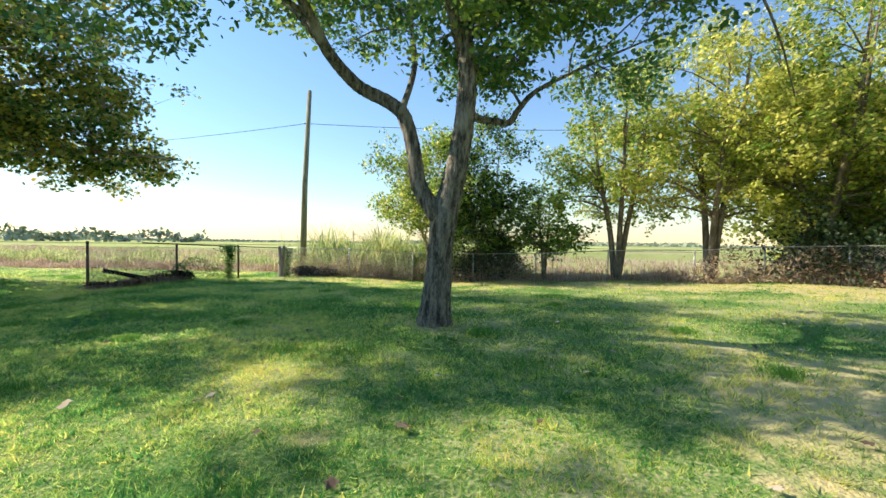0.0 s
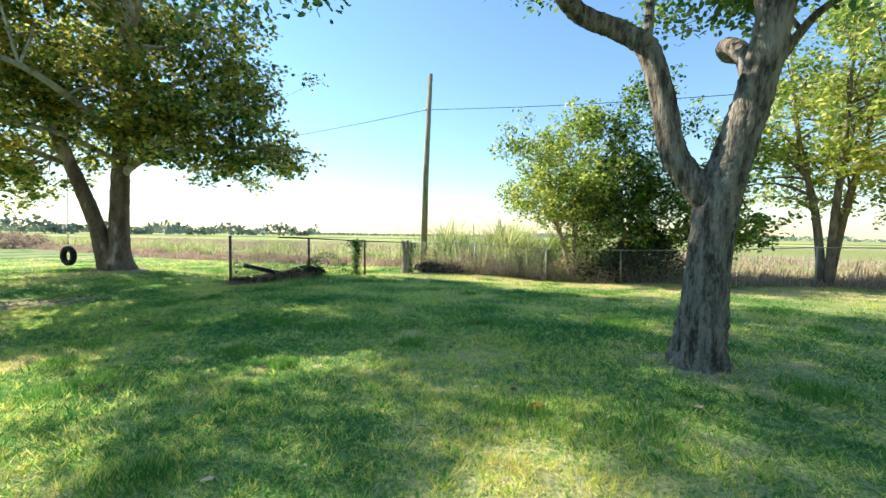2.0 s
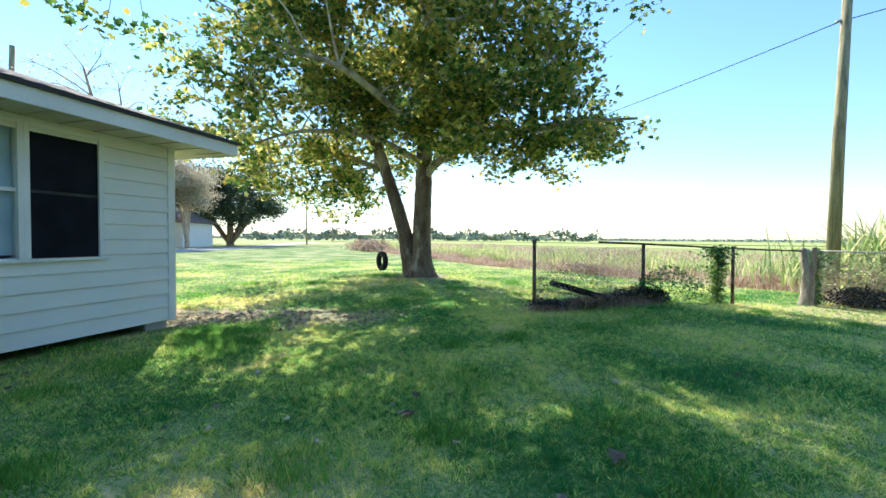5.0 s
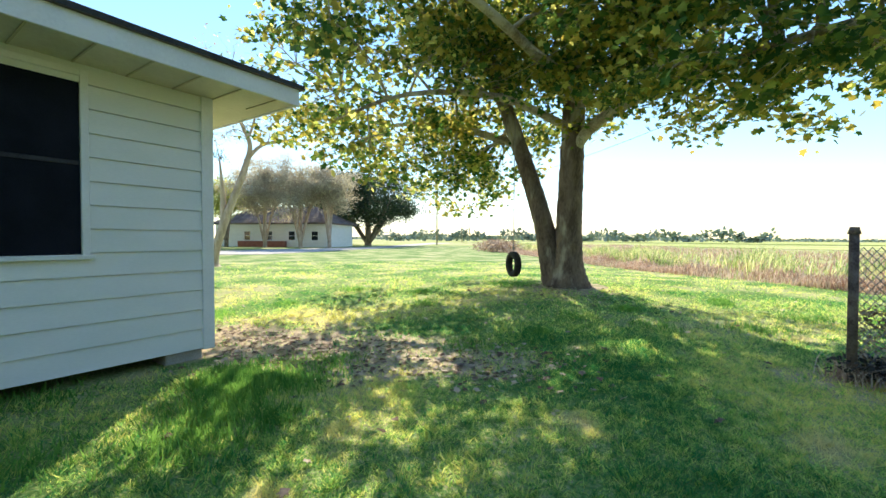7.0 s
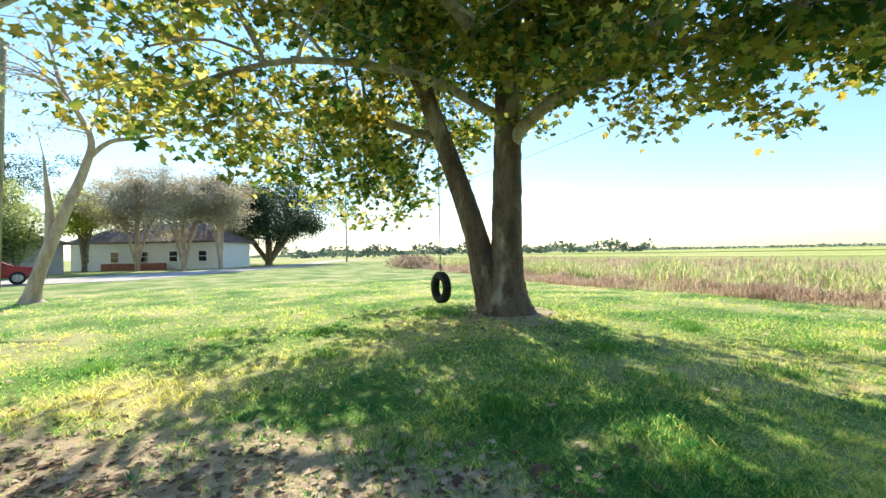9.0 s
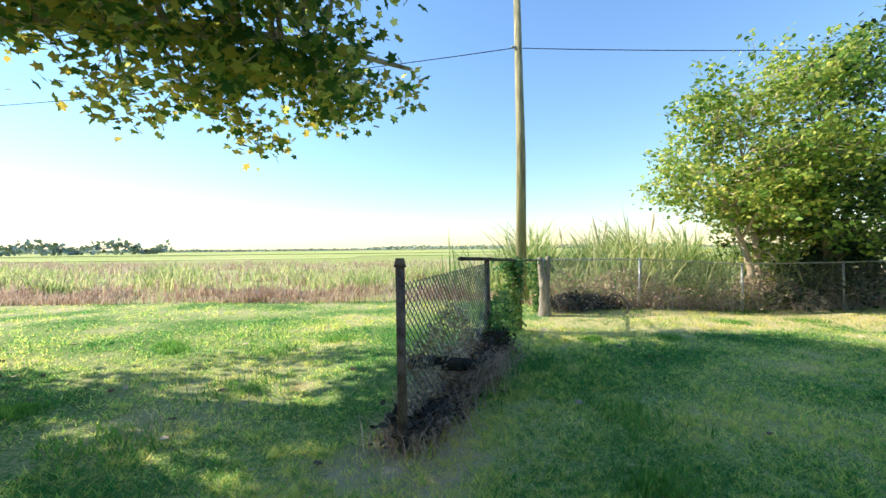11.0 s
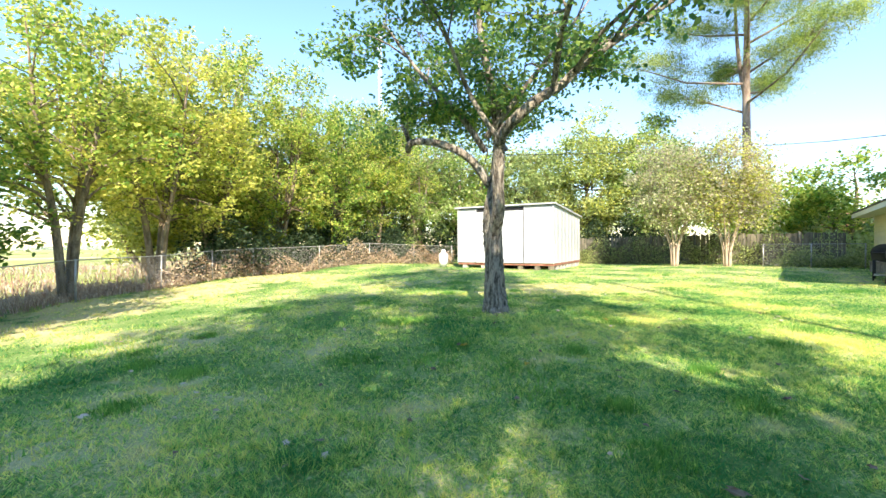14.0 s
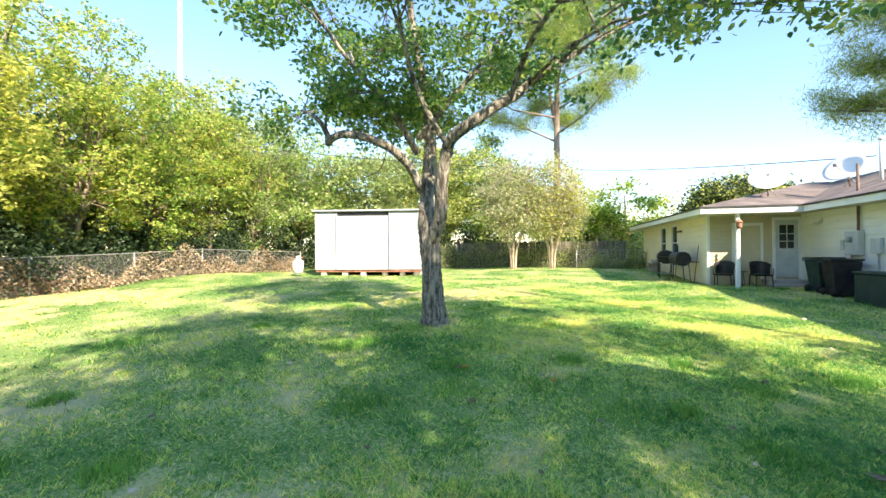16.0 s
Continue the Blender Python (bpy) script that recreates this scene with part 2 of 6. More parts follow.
M_REDBROWN = mat("red brown skid timber", (0.20, 0.08, 0.05), (0.33, 0.16, 0.11), 4.0, 0.85, 30.0, 0.4)
M_BRICK = mat("red brick", (0.26, 0.09, 0.06), (0.36, 0.15, 0.10), 3.0, 0.9, 30.0, 0.4)
M_GREYBOX = mat("grey meter box paint", (0.42, 0.46, 0.47), (0.52, 0.56, 0.56), 3.0, 0.5, 40.0, 0.1)
M_CARRED = mat("dark red car paint", (0.24, 0.012, 0.035), (0.29, 0.016, 0.045), 2.0, 0.2, 80.0, 0, spec=0.6)
M_GLASSDARK = mat("dark window glass", (0.008, 0.010, 0.014), (0.014, 0.016, 0.02), 2.0, 0.05, 60.0, 0, spec=0.6)
M_SCREEN = mat("dark insect screen", (0.004, 0.006, 0.010), (0.009, 0.011, 0.018), 3.0, 0.5, 90.0, 0, spec=0.08)
M_BLIND = mat("pale window blind", (0.50, 0.60, 0.68), (0.62, 0.70, 0.76), 2.0, 0.5, 40.0, 0)
M_CLEAR = bpy.data.materials.new("clear window glass")
M_CLEAR.use_nodes = True
gp = M_CLEAR.node_tree.nodes["Principled BSDF"]
gp.inputs["Base Color"].default_value = (0.85, 0.92, 0.95, 1)
gp.inputs["Roughness"].default_value, gp.inputs["Transmission Weight"].default_value, gp.inputs["IOR"].default_value = 0.02, 1.0, 1.1
M_DEADVINE = mat("dead grey vines", (0.03, 0.028, 0.022), (0.12, 0.10, 0.08), 3.0, 0.9, 9.0, 0, island=0.6)
M_TERRA = mat("terracotta lantern", (0.30, 0.14, 0.09), (0.42, 0.22, 0.15), 8.0, 0.7, 60.0, 0.2)
M_CABLE = mat("black cable", (0.02, 0.02, 0.02), (0.04, 0.04, 0.04), 8.0, 0.7, 60.0, 0)
M_ROPE = mat("grey rope", (0.30, 0.28, 0.25), (0.42, 0.40, 0.36), 20.0, 0.9, 90.0, 0.2)
# haze over the far trees is mixed into this pale leaf colour
M_FARTREE = mat("distant woods paled for haze", (0.28, 0.34, 0.24), (0.42, 0.47, 0.36), 0.05, 0.9, 0.8, 0, spec=0.0)
M_PLUME = mat("tan reed plumes", (0.56, 0.50, 0.36), (0.76, 0.70, 0.54), 2.0, 0.8, 20.0, 0, island=0.4, translucent=0.3)


# ---- mesh helpers ----
def put(name, data, parent, material, label=""):
    ob = new(name, data)
    if material:
        data.materials.append(material)
    if parent:
        ob.parent = parent
    return tagged(ob, label)


def part(name, bm, material, parent=None, label="", smooth=False):
    data = bpy.data.meshes.new(name)
    bm.to_mesh(data)
    bm.free()
    if smooth:
        data.shade_smooth()
    return put(name, data, parent, material, label)


def thing(name, label, category, group="", at=(0, 0, 0), rz=0.0):
    ob = new(name)
    ob.matrix_basis = pose(*at, 0, 0, rz)
    return tagged(ob, label, category, group)


def box(bm, lo, hi, bevel=0.0, m=None):
    r = bmesh.ops.create_cube(bm, size=1.0)
    vs = r["verts"]
    c = [(a + b) / 2 for a, b in zip(lo, hi)]
    d = [abs(b - a) for a, b in zip(lo, hi)]
    bmesh.ops.transform(bm, matrix=Matrix.Translation(c) @ Matrix.Diagonal((*d, 1)), verts=vs)
    if bevel:
        es = list({e for v in vs for e in v.link_edges})
        r2 = bmesh.ops.bevel(bm, geom=es, offset=bevel, segments=1, affect="EDGES")
        vs = list({v for v in r2["verts"]} | {v for v in vs if v.is_valid})
    if m is not None:
        bmesh.ops.transform(bm, matrix=m, verts=[v for v in vs if v.is_valid])
    return bm


def boxpart(name, lo, hi, material, parent=None, label="", bevel=0.006, m=None):
    return part(name, box(bmesh.new(), lo, hi, bevel, m), material, parent, label)


def tube_arrays(paths, sides=8, close=True):
    """Tapered tubes along polylines: each path is a list of (x, y, z, radius)."""
    V, F, base = [], [], 0
    ang = np.linspace(0, 2 * np.pi, sides, endpoint=False)
    for path in paths:
        p = np.array([q[:3] for q in path], float)
        r = np.array([q[3] for q in path], float)
        t = np.gradient(p, axis=0)
        t /= np.linalg.norm(t, axis=1)[:, None] + 1e-9
        ref = np.array([0.0, 0.0, 1.0]) if abs(t[:, 2]).mean() < 0.8 else np.array([1.0, 0.0, 0.0])
        a = np.cross(t, ref)
        a /= np.linalg.norm(a, axis=1)[:, None] + 1e-9
        b = np.cross(t, a)
        ring = p[:, None, :] + r[:, None, None] * (np.cos(ang)[None, :, None] * a[:, None, :] + np.sin(ang)[None, :, None] * b[:, None, :])
        n = len(p)
        V.append(ring.reshape(-1, 3))
        for i in range(n - 1):
            for k in range(sides):
                k2 = (k + 1) % sides
                F.append((base + i * sides + k, base + i * sides + k2, base + (i + 1) * sides + k2, base + (i + 1) * sides + k))
        if close:
            F.append(tuple(base + k for k in range(sides))[::-1])
            F.append(tuple(base + (n - 1) * sides + k for k in range(sides)))
        base += n * sides
    return np.concatenate(V), F


def tubes(name, paths, material, parent=None, label="", sides=8, kind="", rough=0.0):
    V, F = tube_arrays(paths, sides)
    if rough:
        # furrowed bark: upright ridges broken at uneven heights
        k = 0
        rr = np.random.default_rng(len(V))
        for path in paths:
            for i, q in enumerate(path):
                ridge = np.sin(np.arange(sides) * 2.1 + 0.9 * np.sin(i * 0.55)) + 0.8 * rr.normal(size=sides)
                c = np.array(q[:3])
                s = V[k:k + sides] - c
                V[k:k + sides] = c + s * (1 + rough * ridge * min(1.0, q[3] / 0.12))[:, None]
                k += sides
    me = bpy.data.meshes.new(name)
    me.from_pydata(V.tolist(), [], F)
    me.shade_smooth()
    return tagged(put(name, me, parent, material, label), kind=kind)


def cyl(name, p0, p1, r0, r1, material, parent=None, label="", sides=12):
    return tubes(name, [[(*p0, r0), (*p1, r1)]], material, parent, label, sides)


def smooth_path(pts, n=4):
    """A Catmull-Rom curve through points of any width."""
    p = np.array(pts, float)
    q = np.vstack([2 * p[0] - p[1], p, 2 * p[-1] - p[-2]])
    out = []
    for i in range(1, len(q) - 2):
        for s in np.linspace(0, 1, n, endpoint=False):
            out.append(0.5 * ((2 * q[i]) + (-q[i - 1] + q[i + 1]) * s + (2 * q[i - 1] - 5 * q[i] + 4 * q[i + 1] - q[i + 2]) * s ** 2
                              + (-q[i - 1] + 3 * q[i] - 3 * q[i + 1] + q[i + 2]) * s ** 3))
    out.append(p[-1])
    out = np.array(out)
    if out.shape[1] > 3:
        out[:, 3] = np.maximum(out[:, 3], 0.003)
    return [tuple(v) for v in out]


def raw_mesh(name, V, k, material, parent=None, label="", kind=""):
    """Separate faces of k corners each, from an array of corners."""
    V = np.asarray(V, np.float32).reshape(-1, 3)
    n = len(V) // k
    me = bpy.data.meshes.new(name)
    me.vertices.add(len(V))
    me.vertices.foreach_set("co", V.ravel())
    me.loops.add(len(V))
    me.loops.foreach_set("vertex_index", np.arange(len(V), dtype=np.int32))
    me.polygons.add(n)
    me.polygons.foreach_set("loop_start", np.arange(0, len(V), k, dtype=np.int32))
    me.update(calc_edges=True)
    me.validate()
    return tagged(put(name, me, parent, material, label), kind=kind)


LEAF_OVAL = np.array([(0, 0, 0), (0.28, 0.3, 0.05), (0.22, 0.75, 0.03), (0, 1, -0.06), (-0.22, 0.75, 0.03), (-0.28, 0.3, 0.05)])
LEAF_LOBED = np.array([(0, 0, 0), (0.42, 0.05, 0.05), (0.30, 0.35, 0.02), (0.55, 0.62, 0.0), (0.2, 0.65, 0.04), (0, 1.0, -0.06),
                       (-0.2, 0.65, 0.04), (-0.55, 0.62, 0.0), (-0.30, 0.35, 0.02), (-0.42, 0.05, 0.05)])
LEAF_DIAMOND = np.array([(0, 0, 0), (0.3, 0.42, 0.05), (0, 1, -0.06), (-0.3, 0.42, 0.05)])
LEAF_SLIM = np.array([(0, 0, 0), (0.16, 0.4, 0.03), (0, 1, -0.1), (-0.16, 0.4, 0.03)])
LEAF_NEEDLE = np.array([(-0.02, 0, 0), (0.02, 0, 0), (0.0, 1, 0)])


def leaf_cloud(centres, size, rng, shape, flat=0.5, droop=0.2):
    """Corners of one leaf at each centre."""
    n = len(centres)
    nrm = rng.normal(size=(n, 3))
    nrm[:, 2] = np.abs(nrm[:, 2]) + flat
    nrm /= np.linalg.norm(nrm, axis=1)[:, None]
    d = rng.normal(size=(n, 3))
    d[:, 2] -= droop
    d -= (d * nrm).sum(1)[:, None] * nrm
    d /= np.linalg.norm(d, axis=1)[:, None] + 1e-9
    s = np.cross(d, nrm)
    z = size * rng.uniform(0.6, 1.35, n)
    return centres[:, None, :] + z[:, None, None] * (shape[None, :, 0, None] * s[:, None, :] + shape[None, :, 1, None] * d[:, None, :]
                                                      + shape[None, :, 2, None] * nrm[:, None, :])


def branch_to(p, q, r0, r1, rng, sag=0.15, n=5):
    p, q = np.array(p, float), np.array(q, float)
    L = np.linalg.norm(q - p)
    out = []
    off = rng.normal(size=3) * L * 0.06
    for s in np.linspace(0, 1, n):
        w = p + (q - p) * s + off * math.sin(math.pi * s) + np.array([0, 0, sag * L * math.sin(math.pi * s)])
        out.append((*w, r0 + (r1 - r0) * s))
    return out


def clump_targets(env, n, rng, shell=0.35, reach=1.08, power=1.0):
    """Places spread through a few ellipsoids (x, y, z, rx, ry, rz), most near their skin."""
    vol = np.array([e[3] * e[4] * e[5] for e in env]) ** power
    which = rng.choice(len(env), n, p=vol / vol.sum())
    out = []
    for w in which:
        e = env[w]
        v = rng.normal(size=3)
        v /= np.linalg.norm(v)
        r = rng.uniform(shell, 1.0) ** 0.6 * rng.uniform(0.85, reach)
        out.append((e[0] + v[0] * r * e[3], e[1] + v[1] * r * e[4], e[2] + v[2] * r * e[5]))
    return np.array(out)


def tree(name, label, category, base, stems, env, clumps, per, spread, leaf, shape, m_bark, m_leaf, seed, flat=0.5, droop=0.2,
         sides=9, twig=0.02, limb_mat=None, zmin=None, group="", m_leaf2=None, share2=0.0, shell=0.35, order=0.0, reach=1.08, poolz=-9.0, split=False, rough=0.0,
         bough=0, bspread=0.55, shoot=0.0):
    """A tree of stems, limbs and leaves: bough gathers the clumps round limb ends with gaps between, shoot draws each clump out into a leafy rod."""
    rng = np.random.default_rng(seed)
    t = thing(name, label, category, group, base)
    b = np.array(base, float)
    paths = [smooth_path(s, 14 if rough and k < 3 else 4) for k, s in enumerate(stems)]
    trunk = [[(x - b[0], y - b[1], z - b[2], r) for x, y, z, r in p] for p in paths]
    if limb_mat:
        for one in trunk[2:]:
            tubes("limb", [one], limb_mat, t, "pale mottled limb", sides=12)
        trunk = trunk[:2]
    for one in ([[p] for p in trunk] if split else [trunk]):
        tubes("trunk", one, m_bark, t, sides=sides, rough=rough)
    pool = np.array([q for p in paths for q in p[len(p) // 3:] if q[2] > poolz])
    targets = clump_targets(env, clumps // bough if bough else clumps, rng, shell, reach, 0.6 if bough else 1.0)
    if zmin is not None:
        targets = targets[targets[:, 2] > zmin]
    limbs = []
    if bough:
        ends = []
        for q in targets:
            d = np.linalg.norm(pool[:, :3] - q, axis=1) + np.maximum(0, pool[:, 2] - q[2]) * 1.5
            k = rng.choice(np.argsort(d)[:3])
            r0 = min(pool[k, 3] * 0.6, twig * (1.6 + 0.6 * d[k]))
            limb = branch_to(pool[k, :3], q, r0, twig * 0.6, rng)
            limbs.append([(x - b[0], y - b[1], z - b[2], r) for x, y, z, r in limb])
            out = rng.normal(size=(bough, 3)) * np.array([bspread, bspread, bspread * 0.5])
            ends.append(q + out)
            for w in q + out:
                limbs.append([(x - b[0], y - b[1], z - b[2], r) for x, y, z, r in branch_to(limb[-2][:3], w, twig * 0.5, twig * 0.2, rng, 0.05, 3)])
        targets = np.concatenate(ends)
    for q in targets if not bough else ():
        d = np.linalg.norm(pool[:, :3] - q, axis=1) + np.maximum(0, pool[:, 2] - q[2]) * 1.5
        k = rng.choice(np.argsort(d)[:3])
        r0 = min(pool[k, 3] * 0.55, twig * (1 + 0.5 * d[k]))
        limbs.append([(x - b[0], y - b[1], z - b[2], r) for x, y, z, r in branch_to(pool[k, :3], q, r0, twig * 0.25, rng)])
    tubes("limb", limbs, limb_mat or m_bark, t, sides=5)
    c = np.repeat(targets, per, axis=0)
    if shoot:
        mid = np.mean([e[:3] for e in env], axis=0)
        way = targets - mid
        way /= np.linalg.norm(way, axis=1)[:, None] + 1e-9
        way = way * np.array([1.0, 1.0, 0.35]) + rng.normal(size=way.shape) * 0.28 + np.array([0, 0, 0.45])
        way /= np.linalg.norm(way, axis=1)[:, None]
        long = shoot * rng.uniform(0.5, 1.3, len(targets))
        tubes("twig", [[(*(p - b), twig * 0.35), (*(p + w * g - b), twig * 0.12)] for p, w, g in zip(targets, way, long)], limb_mat or m_bark, t, sides=4, kind="stuff")
        f = np.tile(np.linspace(-0.35, 1.0, per), len(targets))
        c = c + np.repeat(way * long[:, None], per, axis=0) * f[:, None]
        c = c + rng.normal(size=c.shape) * (spread * (1.05 - 0.75 * np.clip(f, 0, 1)))[:, None] * np.array([1, 1, 0.8])
    else:
        c = c + rng.normal(size=c.shape) * np.array([spread, spread, spread * 0.6])
    if order:
        c = c[c[:, 2] > order]
    c -= b
    if m_leaf2 is None:
        raw_mesh("crown", leaf_cloud(c, leaf, rng, shape, flat, droop), len(shape), m_leaf, t, kind="")
    else:
        pick = rng.uniform(size=len(c)) < share2
        raw_mesh("crown", leaf_cloud(c[~pick], leaf, rng, shape, flat, droop), len(shape), m_leaf, t)
        raw_mesh("pale_foliage", leaf_cloud(c[pick], leaf, rng, shape, flat, droop), len(shape), m_leaf2, t, "paler leaves at the tips")
    return t


# ---- ground ----
LEVELS = np.array([(-0.72, 6.85, 0.06), (-7.1, 19.7, -0.23), (-9.1, 13.8, -0.02), (-10.1, 11.7, -0.1), (-7.2, 17.5, -0.19), (-13.6, 6.5, -0.31), (-11.9, 4.2, -0.34), (-13.0, 8.0, -0.26),
                   (-14.4, 12.7, -0.04), (-16, 13.5, 0.05), (-12.5, 14.1, -0.12), (-0.7, 18.6, -0.42), (3, 18, -0.32), (7.4, 16.2, -0.1), (11.6, 13, 0.14),
                   (15.6, 7.4, 0.42), (14, 2.8, 0.22), (14.2, -6, 0.15), (7.8, -10.3, 0.28), (-1.9, -5.6, 0.12), (2.7, -11, 0.3),
                   (-10, 3, -0.15), (-28, 5, -0.15), (-40, 0, -0.1), (-20, 22, -0.25), (-12, 21, -0.25), (20, -12, 0.3), (22, 10, 0.2),
                   (-5, 28, -0.35), (10, 26, -0.3), (-3, 1, 0.0), (-60, 20, -0.1), (-40, 30, -0.25), (0, -20, 0.2), (-30, -15, 0)])


def ground_z(x, y):
    x, y = np.asarray(x, float), np.asarray(y, float)
    d2 = (x[..., None] - LEVELS[:, 0]) ** 2 + (y[..., None] - LEVELS[:, 1]) ** 2
    w = 1.0 / (d2 + 2.0) ** 1.5
    z = (w * LEVELS[:, 2]).sum(-1) / w.sum(-1)
    far = np.clip((np.hypot(x, y) - 60) / 60, 0, 1)
    return z * (1 - far) + (-0.25) * far


def gz(x, y):
    return float(ground_z(x, y))


def make_ground():
    ax = np.concatenate([-np.geomspace(2500, 50, 18), np.arange(-45, 30.1, 0.75), np.geomspace(34, 2500, 18)])
    ay = np.concatenate([-np.geomspace(2500, 34, 18), np.arange(-30, 40.1, 0.75), np.geomspace(45, 2500, 18)])
    X, Y = np.meshgrid(ax, ay, indexing="ij")
    Z = ground_z(X, Y)
    V = np.stack([X, Y, Z], -1).reshape(-1, 3)
    ny = len(ay)
    F, idx = [], []
    for i in range(len(ax) - 1):
        for j in range(ny - 1):
            F.append((i * ny + j, (i + 1) * ny + j, (i + 1) * ny + j + 1, i * ny + j + 1))
            cx, cy = (ax[i] + ax[i + 1]) / 2, (ay[j] + ay[j + 1]) / 2
            idx.append(1 if outside(cx, cy) else 0)
    me = bpy.data.meshes.new("ground")
    me.from_pydata(V.tolist(), [], F)
    me.materials.append(M_LAWN), me.materials.append(M_FIELD)
    me.polygons.foreach_set("material_index", idx)
    me.shade_smooth()
    tagged(new("ground", me), "mown green lawn with bare patches running out to farm fields", "ground", kind="structure")


FENCE = [(-7.2, 17.5), (-4.6, 18.3), (-1.9, 18.4), (0.7, 18.3), (3.3, 17.9), (5.9, 16.9), (8.5, 15.6), (11.6, 13.0), (13.6, 10.2), (15.6, 7.4), (17.2, 4.4), (18.0, 1.6)]
EDGE = [(-75, 44), (-50, 30), (-24, 21.8), (-13, 20.6), (-7.2, 20.2), (-7.0, 18.4)] + FENCE[1:] + [(18.4, -7.0)]


def edge_y(x):
    return float(np.interp(x, [p[0] for p in EDGE if True][:16], [p[1] for p in EDGE][:16]))


def outside(x, y):
    if x < -75 or y < -60 or y > 60:
        return True
    if x > 20:
        return y > -10 or x > 60
    return y > edge_y(min(x, 15.6)) + 0.4


make_ground()


# ---- house ----
HC, HU, HN = Vector((-13.62, 6.51, 0)), Vector((0.555, -0.832, 0)), Vector((0.832, 0.555, 0))
HM = Matrix((( HU.x, HN.x, 0, HC.x), (HU.y, HN.y, 0, HC.y), (0, 0, 1, 0), (0, 0, 0, 1)))
HZ = math.degrees(math.atan2(HU.y, HU.x))
WING_U, WING_N, END_U, SOF = 16.75, 3.0, 27.4, 2.68


def house_box(name, lo, hi, material, parent, label="", bevel=0.006):
    return boxpart(name, lo, hi, material, parent, label, bevel)


def siding(parent, u0, u1, n, z0, z1, holes, rng, axis="u", pitch=0.222, material=None):
    """Lapped boards on a wall along u (at n) or along n (at u = n), each a wedge, cut round the openings."""
    shared = {}
    z = z0
    while z < z1 - 0.02:
        top = min(z + pitch - 0.006, z1)
        spans = [(u0, u1)]
        for h0, h1, hz0, hz1 in holes:
            if z + pitch * 0.5 > hz0 and z + pitch * 0.5 < hz1:
                spans = [s for a, b in spans for s in ((a, min(b, h0)), (max(a, h1), b)) if s[1] - s[0] > 0.03]
        for a, b in spans:
            x = a
            while x < b - 0.01:
                e = min(b, x + rng.uniform(3.0, 4.2)) if b - x > 4.4 else b
                key = (round(e - x, 3), round(top - z, 3))
                if key not in shared:
                    w, h = e - x - 0.003, top - z
                    bm = bmesh.new()
                    pts = [(0, 0, 0), (0, 0.032, 0), (0, 0.032, 0.012), (0, 0.008, h), (0, 0, h)]
                    lo = [bm.verts.new(p) for p in pts]
                    hi = [bm.verts.new((w, p[1], p[2])) for p in pts]
                    for i in range(5):
                        bm.faces.new((lo[i], lo[(i + 1) % 5], hi[(i + 1) % 5], hi[i]))
                    bm.faces.new(lo[::-1]), bm.faces.new(hi)
                    bmesh.ops.recalc_face_normals(bm, faces=bm.faces)
                    me = bpy.data.meshes.new("siding_board")
                    bm.to_mesh(me), bm.free()
                    me.materials.append(material or M_SIDING)
                    shared[key] = me
                ob = new("siding_board", shared[key])
                ob.parent = parent
                ob.matrix_basis = Matrix.Translation((x, n, z)) if axis == "u" else Matrix(((0, -1, 0, n), (1, 0, 0, x), (0, 0, 1, z), (0, 0, 0, 1)))
                x = e
        z += pitch
    return parent


def window(parent, name, u0, u1, z0, z1, n, screen=True, label="", axis="u"):
    w = new(name)
    w.parent = parent
    tagged(w, label, "", "", "structure")
    f = 0.06
    def bx(nm, lo, hi, m, lab=""):
        if axis == "n":
            lo, hi = (n - hi[1] + n, lo[0], lo[2]), (n - lo[1] + n, hi[0], hi[2])
        return boxpart(nm, lo, hi, m, w, lab, 0.004)
    for lo, hi in (((u0 - f, n + 0.0, z0 - f), (u0, n + 0.05, z1 + f)), ((u1, n + 0.0, z0 - f), (u1 + f, n + 0.05, z1 + f)),
                   ((u0, n + 0.0, z1), (u1, n + 0.05, z1 + f)), ((u0 - f - 0.03, n, z0 - f - 0.03), (u1 + f + 0.03, n + 0.08, z0 - f + 0.01))):
        bx("window_frame", lo, hi, M_TRIM)
    zm = (z0 + z1) / 2
    if screen:
        bx("screen", (u0, n + 0.012, z0 - 0.045), (u1, n + 0.02, z1), M_SCREEN, "dark insect screen")
        bx("sash_rail", (u0 + 0.01, n + 0.022, zm - 0.02), (u1 - 0.01, n + 0.03, zm + 0.02), M_BLACK)
    else:
        bx("pane", (u0, n - 0.03, zm + 0.02), (u1, n - 0.022, z1), M_CLEAR if u0 < 3 else M_GLASSDARK, "window glass")
        bx("pane", (u0, n - 0.02, z0 - 0.045), (u1, n - 0.012, zm - 0.02), M_CLEAR if u0 < 3 else M_GLASSDARK, "window glass")
        bx("sash_rail", (u0, n - 0.02, zm - 0.025), (u1, n + 0.015, zm + 0.025), M_TRIM)
    return w


